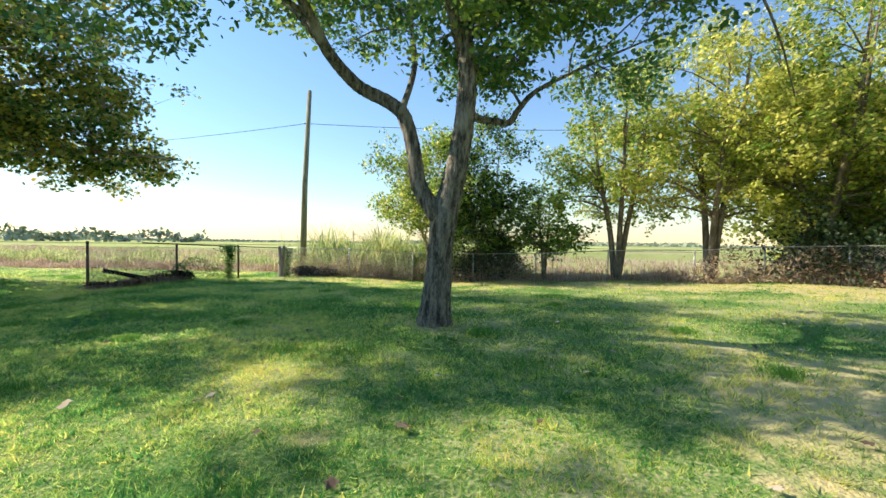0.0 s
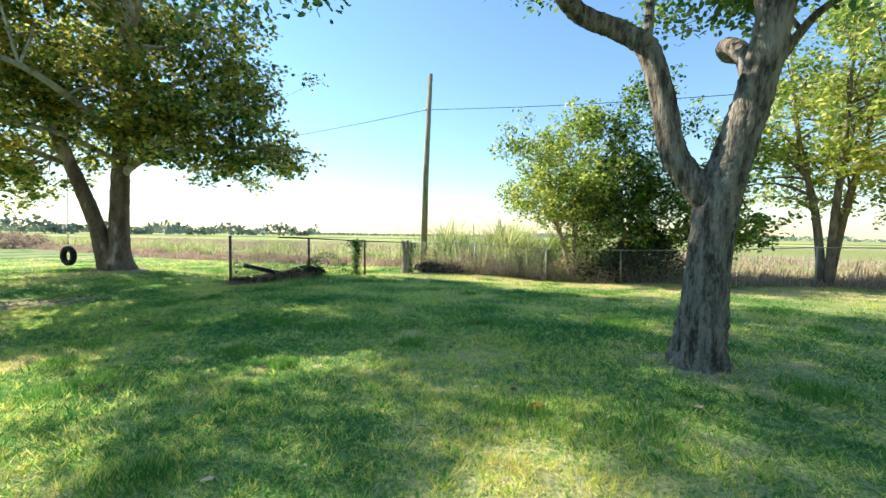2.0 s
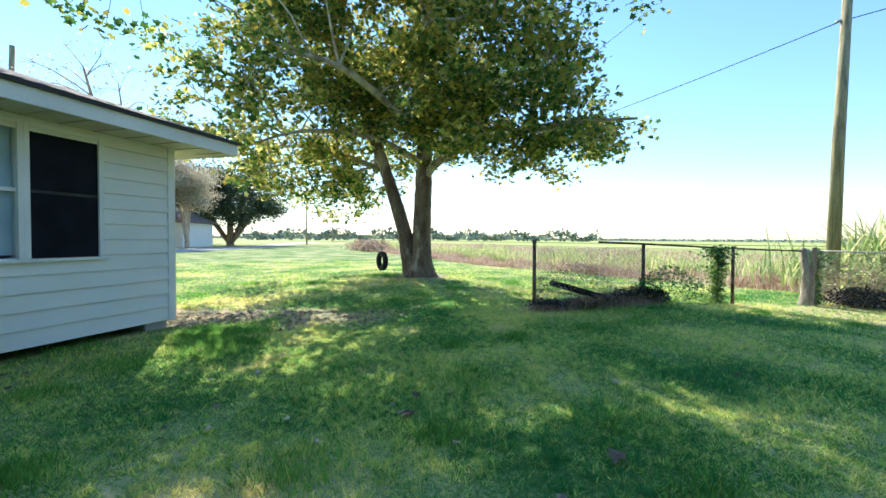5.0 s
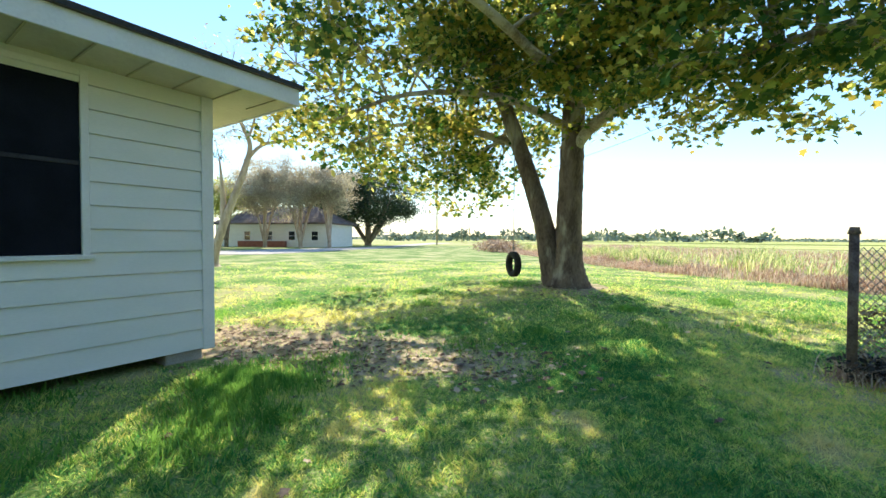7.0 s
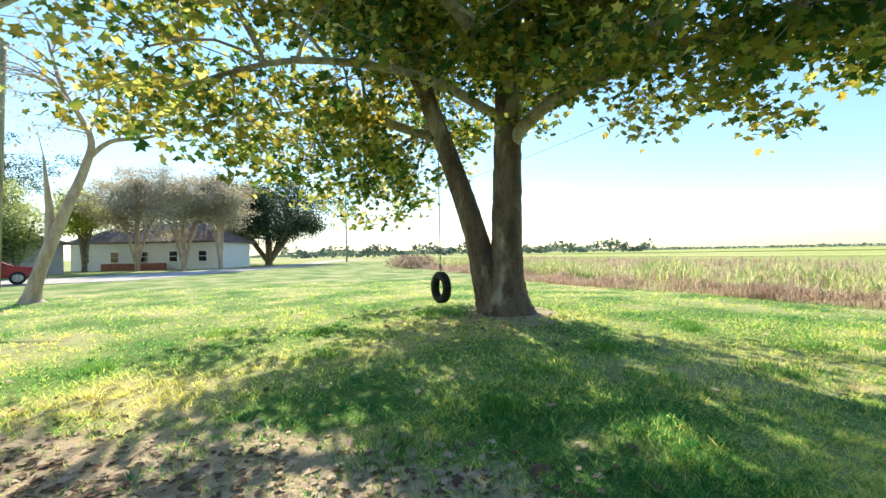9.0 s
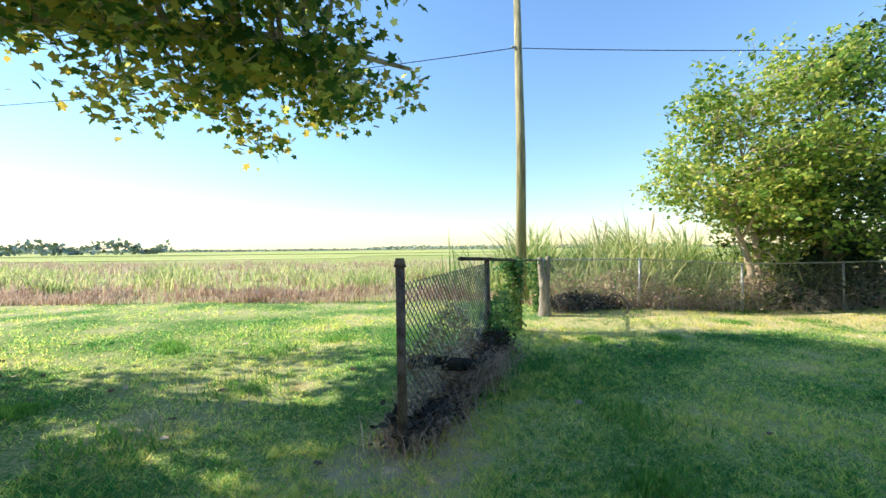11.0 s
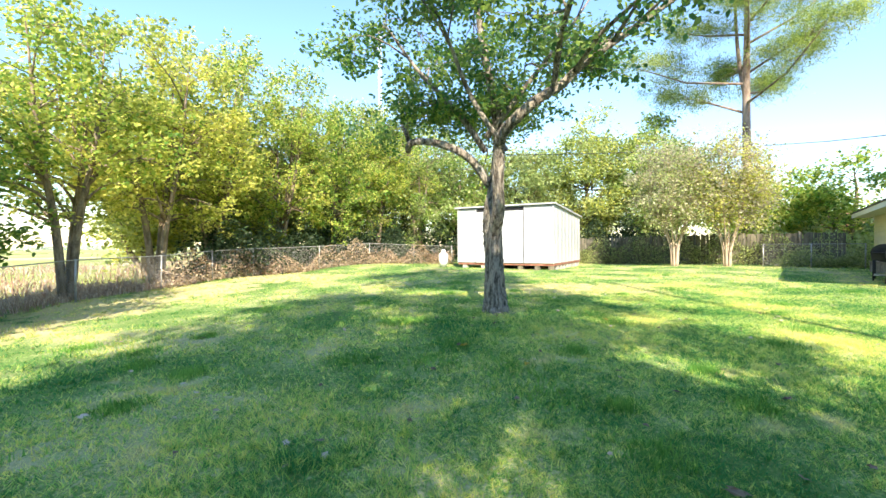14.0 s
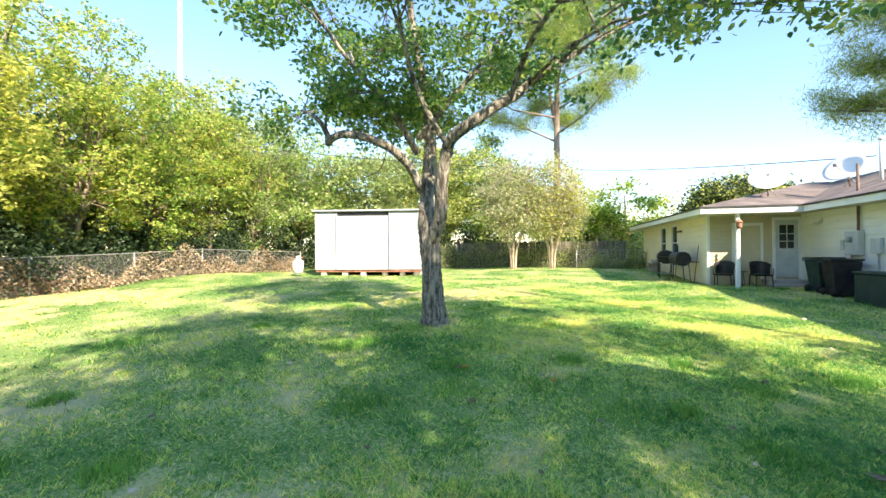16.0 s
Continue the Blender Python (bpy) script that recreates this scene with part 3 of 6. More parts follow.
def make_house():
    rng = random.Random(5)
    h = thing("house", "single-storey white wooden house on concrete piers with a hipped brown roof", "house")
    h.matrix_basis = HM
    D = 9.0
    wall = new("wall")
    wall.parent = h
    tagged(wall, "", "", "", "structure")
    W1HOLES = [(1.15, 1.93, 0.98, 2.56), (2.05, 2.83, 0.98, 2.56)]
    zb = -0.16
    def core(u0, u1, n0, n1, z0=zb, z1=SOF, m=M_SIDING):
        house_box("wall_core", (u0, n0, z0), (u1, n1, z1), m, wall, "", 0.0)
    core(0.02, 1.15, -0.15, -0.004), core(1.15, 2.83, -0.15, -0.004, zb, 0.93), core(1.15, 2.83, -0.15, -0.004, 2.56, SOF)
    core(1.93, 2.05, -0.15, -0.004, 0.93, 2.56)
    core(2.83, WING_U, -0.15, -0.004)
    core(0.0, 0.14, -D, -0.16), core(0.0, END_U, -D - 0.14, -D)
    core(END_U - 0.14, END_U, -D, WING_N - 0.14)
    core(WING_U + 0.004, WING_U + 0.15, -0.004, WING_N - 0.15, 0.1, SOF, M_CREAM_SHADED)
    WA = [(20.4, 21.25, 0.98, 2.5), (22.3, 23.2, 0.98, 2.5)]
    core(WING_U + 0.004, 20.4, WING_N - 0.15, WING_N - 0.004), core(21.25, 22.3, WING_N - 0.15, WING_N - 0.004)
    core(23.2, END_U, WING_N - 0.15, WING_N - 0.004), core(20.4, 21.25, WING_N - 0.15, WING_N - 0.004, zb, 0.93)
    core(22.3, 23.2, WING_N - 0.15, WING_N - 0.004, zb, 0.93), core(20.4, 23.2, WING_N - 0.15, WING_N - 0.004, 2.5, SOF)
    siding(wall, 0.04, WING_U - 0.02, 0.0, zb, SOF, W1HOLES, rng)
    siding(wall, WING_U + 0.06, END_U, WING_N, zb + 0.1, SOF, WA, rng, material=M_CREAMWALL)
    # porch side wall: same boards, its shade painted in as darker cream
    siding(wall, 0.08, WING_N - 0.06, WING_U, zb + 0.15, SOF, [(0.08, 0.92, 0.2, 2.56), (1.3, 2.15, 0.4, 2.4)], rng, "n", 0.15, M_CREAM_SHADED)
    for a, b in ((-0.02, 0.06),):
        house_box("corner_board", (a - 0.015, -0.1, zb - 0.02), (b + 0.035, 0.04, SOF), M_TRIM, wall)
    house_box("corner_board", (WING_U - 0.035, WING_N - 0.06, zb + 0.05), (WING_U + 0.05, WING_N + 0.035, SOF), M_TRIM, wall)
    house_box("corner_board", (WING_U - 0.1, -0.0, zb + 0.05), (WING_U - 0.03, 0.05, SOF), M_TRIM, wall)
    window(h, "window", 1.15, 1.93, 0.98, 2.56, 0.0, True, "sash window behind a dark insect screen")
    window(h, "window", 2.05, 2.83, 0.98, 2.56, 0.0, False, "white sash window with a pale blind")
    boxpart("blind", (2.05, -0.08, 0.98), (2.83, -0.06, 2.56), M_BLIND, h, "pale blue window blind")
    window(h, "window", 20.4, 21.25, 0.98, 2.5, WING_N, False, "narrow white sash window")
    window(h, "window", 22.3, 23.2, 0.98, 2.5, WING_N, False, "narrow white sash window")
    # back door and boarded panel under the porch
    d = new("back_door")
    d.parent = h
    u = WING_U - 0.012
    boxpart("door_leaf", (u - 0.03, 0.16, 0.42), (u, 0.84, 2.46), M_GREYBOX, d, "pale grey-blue door leaf", 0.008)
    boxpart("door_glass", (u - 0.036, 0.28, 1.45), (u - 0.031, 0.72, 2.30), M_GLASSDARK, d, "dark door glass", 0.0)
    for i in range(2):
        boxpart("muntin", (u - 0.044, 0.28, 1.70 + 0.27 * i), (u - 0.037, 0.72, 1.72 + 0.27 * i), M_TRIM, d, "", 0.0)
    boxpart("muntin", (u - 0.052, 0.49, 1.45), (u - 0.045, 0.51, 2.30), M_TRIM, d, "", 0.0)
    boxpart("door_frame", (u - 0.06, 0.06, 0.3), (u, 0.15, 2.58), M_TRIM, d), boxpart("door_frame", (u - 0.06, 0.85, 0.3), (u, 0.94, 2.58), M_TRIM, d)
    boxpart("door_frame", (u - 0.06, 0.151, 2.47), (u, 0.849, 2.58), M_TRIM, d)
    cyl("door_handle", (u - 0.08, 0.76, 1.32), (u - 0.03, 0.76, 1.32), 0.025, 0.02, M_STEEL, d)
    p = new("boarded_opening")
    p.parent = h
    boxpart("panel", (u - 0.012, 1.32, 0.42), (u, 2.12, 2.28), M_CREAM_SHADED, p, "cream plywood panel")
    for lo, hi in (((1.22, 0.3), (1.31, 2.4)), ((2.13, 0.3), (2.22, 2.4)), ((1.31, 2.29), (2.13, 2.4))):
        boxpart("panel_trim", (u - 0.03, lo[0], lo[1]), (u, hi[0], hi[1]), M_TRIM, p)
    for i in range(2):
        boxpart("door_step", (u - 0.45 - 0.3 * (1 - i), 0.05, 0.0), (u - 0.04, 1.3, 0.2 + 0.14 * i), M_CONC, h, "concrete step", 0.015)
    # soffit, fascia and roof
    O = 0.68
    soff = house_box("soffit", (-O, -D - O, SOF), (END_U + O, O, SOF + 0.03), M_SOFFIT, h, "", 0.0)
    house_box("soffit", (15.3, O + 0.002, SOF), (END_U + O, WING_N + O, SOF + 0.028), M_SOFFIT, h, "", 0.0)
    for i in range(70):
        x = -0.45 + 0.41 * i
        if x < 15.2:
            boxpart("soffit_batten", (x, 0.03, SOF - 0.012), (x + 0.016, O - 0.01, SOF - 0.001), M_CREAM_SHADED, h, "", 0.0)
    def fas(lo, hi):
        house_box("fascia", lo, hi, M_TRIM, h, "", 0.004)
    z0, z1 = SOF - 0.02, SOF + 0.17
    fas((-O - 0.02, O, z0), (15.3, O + 0.025, z1)), fas((-O - 0.025, -D - O, z0), (-O, O + 0.025, z1))
    fas((15.3 - 0.025, O + 0.026, z0), (15.3, WING_N + O, z1)), fas((15.3 - 0.025, WING_N + O, z0), (END_U + O, WING_N + O + 0.025, z1))
    roof_block(h, "roof", -O - 0.07, END_U + O + 0.07, -D - O - 0.07, O + 0.07, z1, 1.75, "u")
    roof_block(h, "roof", 15.23, END_U + O + 0.068, -D * 0.55, WING_N + O + 0.07, z1 + 0.004, 1.55, "n")
    # piers and dark crawl space
    for x in (0.12, 3.4, 6.6, 9.8, 13.0, 16.2):
        boxpart("pier", (x - 0.05, -0.38, -0.7), (x + 0.33, -0.04, zb - 0.012), M_CONC, h, "concrete block pier", 0.01)
    boxpart("floor_frame", (0.0, -D - 0.1, zb - 0.1), (END_U, -0.5, zb - 0.013), M_FENCEWOOD, h, "", 0.0)
    boxpart("foundation", (WING_U + 0.02, -0.2, -0.4), (END_U - 0.02, WING_N - 0.05, zb - 0.002), M_CONC, h, "", 0.0)
    # porch post
    for n0 in (2.5,):
        boxpart("porch_post", (15.45, n0 - 0.06, 0.0), (15.58, n0 + 0.06, SOF), M_TRIM, h, "white porch post", 0.012)
    lan = new("porch_lantern")
    lan.parent = h
    bm = bmesh.new()
    for r1, r2, a, b in ((0.09, 0.09, 2.2, 2.36), (0.13, 0.02, 2.36, 2.46), (0.05, 0.09, 2.14, 2.2)):
        bmesh.ops.create_cone(bm, cap_ends=True, segments=12, radius1=r1, radius2=r2, depth=b - a, matrix=Matrix.Translation((15.38, 2.5, (a + b) / 2)))
    part("lantern_body", bm, M_TERRA, lan, "small terracotta lantern")
    return h


def roof_block(parent, name, u0, u1, n0, n1, z, rise, axis):
    bm = bmesh.new()
    t = 0.05
    if axis == "u":
        k = (n1 - n0) / 2
        ridge = [(u0 + k, (n0 + n1) / 2), (u1 - k, (n0 + n1) / 2)]
    else:
        k = (u1 - u0) / 2
        ridge = [((u0 + u1) / 2, n1 - k), ((u0 + u1) / 2, n0)]
    c = [(u0, n0), (u1, n0), (u1, n1), (u0, n1)]
    lo = [bm.verts.new((*p, z)) for p in c]
    mid = [bm.verts.new((*p, z + t)) for p in c]
    a, b = [bm.verts.new((*p, z + t + rise)) for p in ridge]
    bm.faces.new(lo[::-1])
    for i in range(4):
        bm.faces.new((lo[i], lo[(i + 1) % 4], mid[(i + 1) % 4], mid[i]))
    if axis == "u":
        bm.faces.new((mid[3], mid[0], a)), bm.faces.new((mid[1], mid[2], b))
        bm.faces.new((mid[0], mid[1], b, a)), bm.faces.new((mid[2], mid[3], a, b))
    else:
        bm.faces.new((mid[2], mid[3], a)), bm.faces.new((mid[0], mid[1], b))
        bm.faces.new((mid[3], mid[0], b, a)), bm.faces.new((mid[1], mid[2], a, b))
    bmesh.ops.recalc_face_normals(bm, faces=bm.faces)
    r = part(name, bm, M_SHINGLE, parent)
    r.data.materials.append(M_ROOFDARK)
    for f in r.data.polygons:
        if abs(f.normal.z) < 0.1:
            f.material_index = 1
    return r


HOUSE = make_house()


def hp(u, n, z=0.0):
    return HM @ Vector((u, n, z))


# ---- shed ----
def make_shed():
    a, b = Vector((13.23, 2.8, 0)), Vector((9.4, -0.9, 0))
    d = (b - a)
    L = d.length
    U = d.normalized()
    N = Vector((U.y, -U.x, 0))
    s = thing("shed", "white sheet-metal garden shed on timber skids with a dark sliding-door gap", "shed")
    s.matrix_basis = Matrix(((U.x, N.x, 0, a.x), (U.y, N.y, 0, a.y), (0, 0, 1, 0), (0, 0, 0, 1)))
    W, D = SHED_W, SHED_D
    z0, zf, zb = 0.52, 3.45, 3.2
    bm = bmesh.new()
    pts = [(0, 0, z0), (W, 0, z0), (W, 0, zf), (0, 0, zf), (0, -D, z0), (W, -D, z0), (W, -D, zb), (0, -D, zb)]
    v = [bm.verts.new(p) for p in pts]
    for f in ((0, 1, 2, 3), (5, 4, 7, 6), (1, 5, 6, 2), (4, 0, 3, 7), (3, 2, 6, 7), (0, 4, 5, 1)):
        bm.faces.new([v[i] for i in f])
    bmesh.ops.recalc_face_normals(bm, faces=bm.faces)
    part("shed_body", bm, M_SHED, s)
    for x0, x1 in ((0.0, 1.1), (1.12, 3.75), (3.85, W)):
        boxpart("wall_panel", (x0 + 0.02, 0.003, z0), (x1 - 0.02, 0.035 if x0 != 1.12 else 0.06, zf - (0.04 if x0 != 1.12 else 0.22)), M_SHED, s, "", 0.008)
    boxpart("track_gap", (1.05, 0.004, zf - 0.2), (3.82, 0.03, zf - 0.03), M_BLACK, s, "dark gap above the sliding door", 0.0)
    for x in (0.0, 1.08, 3.78, W - 0.06):
        boxpart("trim_strip", (x, 0.036, z0), (x + 0.06, 0.075, zf - 0.02), M_SHED, s)
    for i in range(8):
        y = -D * (i + 0.5) / 8
        boxpart("rib", (W + 0.002, y - 0.03, z0), (W + 0.03, y + 0.03, zf - 0.1 + (zb - zf) * (i + 0.5) / 8 - 0.05), M_SHED, s)
    bm = bmesh.new()
    q = [(-0.12, 0.2, zf + 0.02), (W + 0.12, 0.2, zf + 0.02), (W + 0.12, -D - 0.1, zb), (-0.12, -D - 0.1, zb)]
    lo = [bm.verts.new(p) for p in q]
    hi = [bm.verts.new((p[0], p[1], p[2] + 0.07)) for p in q]
    for i in range(4):
        bm.faces.new((lo[i], lo[(i + 1) % 4], hi[(i + 1) % 4], hi[i]))
    bm.faces.new(lo[::-1]), bm.faces.new(hi)
    bmesh.ops.recalc_face_normals(bm, faces=bm.faces)
    part("shed_roof", bm, M_SHED, s, "white metal shed roof")
    boxpart("sill_beam", (0, -D, z0 - 0.12), (W, -0.02, z0 - 0.004), M_REDBROWN, s)
    for x in (0.25, 1.35, 2.3, 3.4, 4.3, 5.0):
        boxpart("skid_block", (x, -0.35, -0.1), (x + 0.28 - 0.03 * (x % 1), -0.05 - 0.04 * (x % 0.7), z0 - 0.124), M_CONC if x < 3 else M_FENCEWOOD, s)
    for x in (1.1, 3.8):
        boxpart("panel_gap", (x - 0.035, 0.036, z0 + 0.02), (x - 0.022, 0.076, zf - 0.22), M_BLACK, s, "dark gap beside the sliding door", 0.0)
    for y in np.arange(0.8, D, 0.75):
        boxpart("skid_block", (W - 0.22, -y - 0.2, -0.1), (W - 0.01, -y, z0 - 0.124), M_CONC, s)
    tank = thing("propane_tank", "small white upright gas tank on the grass beside the shed", "gas tank", at=(13.75, 3.5, gz(13.75, 3.5)))
    bm = bmesh.new()
    bmesh.ops.create_cone(bm, cap_ends=True, segments=16, radius1=0.26, radius2=0.26, depth=0.8, matrix=Matrix.Translation((0, 0, 0.45)))
    bmesh.ops.bevel(bm, geom=[e for e in bm.edges if abs(e.verts[0].co.z - e.verts[1].co.z) < 0.01], offset=0.1, segments=3, affect="EDGES")
    part("tank_body", bm, M_TRIM, tank, smooth=True)
    cyl("valve_collar", (0, 0, 0.85), (0, 0, 1.0), 0.1, 0.1, M_TRIM, tank)


SHED_W, SHED_D = 5.3, 6.6
make_shed()


# ---- chain-link fences ----
def chain_panel(parent, p, q, h, rng, cover=1.0, pitch=0.075, r=0.0022):
    """Woven wire between two posts: straight diagonal wires, each a thin prism."""
    p, q = Vector(p), Vector(q)
    L = (q.xy - p.xy).length
    V, F = [], []
    n = int((L + h) / pitch)
    side = Vector((-(q - p).y, (q - p).x, 0)).normalized() * r * 1.6
    for sgn in (1, -1):
        for i in range(n):
            x0 = -h + i * pitch
            a0, a1 = max(0, x0), min(L, x0 + h)
            if a1 - a0 < 0.03:
                continue
            za, zb2 = a0 - x0, a1 - x0
            if sgn < 0:
                a0, a1 = L - a0, L - a1
            k = len(V)
            for a, z in ((a0, za), (a1, zb2)):
                f = a / L
                c = p.lerp(q, f) + Vector((0, 0, z + 0.04)) + side * sgn
                V += [c + Vector((0, 0, r)), c + side - Vector((0, 0, r)), c - side - Vector((0, 0, r))]
            F += [(k, k + 1, k + 4, k + 3), (k + 1, k + 2, k + 5, k + 4), (k + 2, k, k + 3, k + 5)]
    me = bpy.data.meshes.new("chain_link_mesh")
    me.from_pydata([tuple(v) for v in V], [], F)
    return tagged(put("chain_link_mesh", me, parent, M_WIRE), kind="stuff")


def fence_run(name, label, pts, h=1.2, post_m=None, rail=True, every=2.6, lean=0.02, seed=1, skip_mesh=False):
    rng = random.Random(seed)
    f = thing(name, label, "fence")
    posts = []
    for (x0, y0), (x1, y1) in zip(pts, pts[1:]):
        L = math.hypot(x1 - x0, y1 - y0)
        k = max(1, round(L / every))
        posts += [(x0 + (x1 - x0) * i / k, y0 + (y1 - y0) * i / k) for i in range(k)]
    posts.append(pts[-1])
    for x, y in posts:
        z = gz(x, y)
        cyl("fence_post", (x, y, z - 0.1), (x + rng.uniform(-lean, lean), y + rng.uniform(-lean, lean), z + h + 0.03), 0.028, 0.028, post_m or M_STEEL, f, sides=8)
    if rail:
        tubes("top_rail", [[(x, y, gz(x, y) + h, 0.018) for x, y in posts]], post_m or M_STEEL, f, sides=6)
    if not skip_mesh:
        for (x0, y0), (x1, y1) in zip(posts, posts[1:]):
            chain_panel(f, (x0, y0, gz(x0, y0)), (x1, y1, gz(x1, y1)), h - 0.03, rng)
    return f


fence_run("chain_link_fence", "weathered chain-link fence with a thin top rail between lawn and field", FENCE, 1.2)
STUB = [(-10.1, 11.7), (-9.1, 13.85), (-7.95, 16.3)]
sf = thing("fence_remnant", "broken chain-link fence remnant with a loose bent top rail", "fence")
for x, y, top in ((-10.1, 11.7, 1.16), (-9.1, 13.85, 1.12), (-8.15, 15.9, 1.1)):
    cyl("fence_post", (x, y, gz(x, y) - 0.1), (x - 0.01, y, top), 0.035, 0.033, M_RUST, sf, sides=10)
tubes("top_rail", [[(-9.55, 12.95, 1.17, 0.02), (-9.1, 13.85, 1.14, 0.02), (-8.15, 15.9, 1.05, 0.018), (-7.3, 17.45, 1.0, 0.018)]], M_RUST, sf, sides=8)
chain_panel(sf, (-10.1, 11.7, -0.1), (-9.1, 13.85, -0.05), 1.1, random.Random(3), pitch=0.07, r=0.003)
cyl("post_cap", (-10.11, 11.7, 1.15), (-10.11, 11.7, 1.21), 0.045, 0.03, M_RUST, sf, sides=10)


def wooden_gatepost():
    t = thing("gate_post", "rough split wooden gatepost with a forked top at the fence corner", "post", at=(-7.2, 17.5, gz(-7.2, 17.5)))
    tubes("post", [smooth_path([(0, 0, -0.1, 0.15), (0.02, 0, 0.35, 0.12), (0, 0, 0.7, 0.10), (-0.05, 0, 0.95, 0.07), (-0.08, 0, 1.25, 0.05)]),
                   smooth_path([(0.02, 0, 0.6, 0.07), (0.08, 0, 0.75, 0.06), (0.10, 0, 1.0, 0.055), (0.10, 0, 1.27, 0.05)])], M_WOOD, t, sides=11, rough=0.12)


wooden_gatepost()

# ---- utility pole and cables ----
POLE = (-7.08, 19.74)
up = thing("utility_pole", "tall weathered wooden utility pole just behind the fence corner", "utility pole", at=(*POLE, gz(*POLE)))
tubes("pole", [[(0, 0, -0.2, 0.15), (0.05, 0.05, 4, 0.125), (0.1, 0.5, 8.6, 0.095)]], M_POLE, up, sides=14)
cyl("insulator", (0.02, 0.3, 7.02), (-0.12, 0.3, 7.02), 0.03, 0.03, M_STEEL, up)


def cable(label, a, b, sag, r=0.012, name="cable"):
    t = thing(name, label, "cable")
    a, b = Vector(a), Vector(b)
    tubes("wire", [[(*(a.lerp(b, s) - Vector((0, 0, sag * 4 * s * (1 - s)))), r) for s in np.linspace(0, 1, 24)]], M_CABLE, t, sides=5)


cable("thin black cable strung from the wooden pole over the lawn trees", (-7.0, 20.1, 6.8), (20, 14, 5.9), 0.5)
cable("thin black cable strung from the wooden pole along the field", (-7.1, 20.1, 6.8), (-46, 28, 6.9), 0.8)
cable("thin black cable from the back trees down to the house roof", (22.96, 1.59, 8.7), (6.1, -14.8, 6.7), 0.3, 0.02)
cable("thin black cable from the back trees down to the house roof", (6.1, -14.8, 6.7), (-6.1, -9.8, 4.8), 0.1, 0.02)

# ---- trees ----
hb = thing("hanging_branch", "thin dead dark branch hanging from the shade tree crown", "branch")
tubes("twig", [smooth_path([(2.2, 5.9, 5.3, .02), (2.6, 5.5, 4.9, .018), (3.03, 5.43, 4.09, .016), (3.25, 5.5, 3.75, .014), (3.5, 5.7, 3.6, .012), (4.11, 6.26, 3.3, .008)]),
               smooth_path([(3.4, 5.6, 3.62, .01), (3.5, 5.9, 3.75, .007), (3.7, 6.1, 3.8, .004)])], M_TWIG, hb, sides=5)
RT = np.random.default_rng(4)
T1 = (-0.72, 6.85, 0.0)
tree("shade_tree", "grey-barked forked shade tree standing in the middle of the lawn", "tree", T1,
     [[(-.72, 6.85, -.1, .36), (-.72, 6.85, .12, .26), (-.68, 6.85, .6, .205), (-.64, 6.85, 1.2, .185), (-.58, 6.85, 1.7, .19), (-.48, 6.82, 2.1, .17), (-.38, 6.7, 2.6, .15),
       (-.31, 6.6, 3.1, .14), (-.29, 6.56, 3.6, .12), (-.31, 6.61, 4.1, .11), (-.32, 6.75, 4.7, .09), (-.2, 7.0, 6.5, .06), (-.3, 7.0, 8.0, .02)],
      [(-.6, 6.85, 1.5, .12), (-.78, 6.87, 1.8, .13), (-.98, 6.9, 2.15, .12), (-1.07, 6.95, 2.69, .11), (-1.22, 6.98, 3.19, .105), (-1.47, 7.05, 3.43, .10), (-1.9, 6.97, 3.63, .095), (-2.22, 6.67, 3.91, .085),
       (-2.34, 6.36, 4.1, .075), (-2.48, 6.05, 4.42, .065), (-2.75, 5.6, 4.75, .055), (-3.1, 5.0, 5.2, .045), (-3.8, 4.3, 5.7, .035), (-4.8, 3.6, 6.2, .012)],
      [(-2.3, 6.5, 4.0, .05), (-2.9, 6.7, 4.7, .045), (-3.7, 6.9, 5.1, .035), (-5.0, 7.2, 5.6, .03), (-6.3, 7.8, 6.1, .012)],
      [(-.33, 6.8, 2.65, .09), (-.3, 7.1, 3.1, .085), (-.28, 7.5, 3.38, .08), (-.15, 8.0, 3.55, .075), (.05, 8.35, 3.58, .07), (.38, 8.4, 3.55, .065), (.6, 8.35, 3.52, .06), (.75, 8.3, 3.74, .055), (1.04, 8.33, 4.07, .045),
       (1.52, 8.3, 4.33, .035), (2.18, 8.15, 4.6, .025), (3.2, 7.8, 4.95, .01)],
      [(-.25, 6.85, 3.4, .07), (-.1, 7.4, 4.2, .06), (.3, 8.2, 5.2, .04), (.6, 8.9, 6.3, .02)],
      [(-.27, 6.85, 3.7, .07), (-.6, 6.2, 4.6, .055), (-1.0, 5.5, 5.6, .035), (-1.1, 4.8, 6.6, .015)],
      [(-1.25, 6.85, 3.2, .05), (-1.1, 7.5, 4.2, .045), (-1.2, 8.0, 5.2, .03), (-1.0, 8.4, 6.3, .012)]],
     [(-0.3, 6.8, 6.0, 3.9, 3.7, 2.1), (0.3, 6.8, 4.7, 2.9, 2.0, 1.0), (1.3, 8.1, 4.5, 1.8, 1.1, 0.6), (-0.3, 6.2, 5.2, 3.2, 2.2, 1.2), (-4.4, 7.6, 6.2, 3.0, 2.6, 1.3), (1.7, 6.5, 4.9, 1.9, 2.0, 1.1), (-5.2, 6.0, 4.7, 1.7, 1.2, 0.7), (-5.2, 6.0, 4.7, 1.5, 1.2, 0.7)], 620, 56, 0.17, 0.10, LEAF_OVAL, M_BARK, M_LEAF_T1, 11,
     sides=26, twig=0.016, m_leaf2=M_LEAF_G, share2=0.25, rough=0.045, bough=8, bspread=0.42)

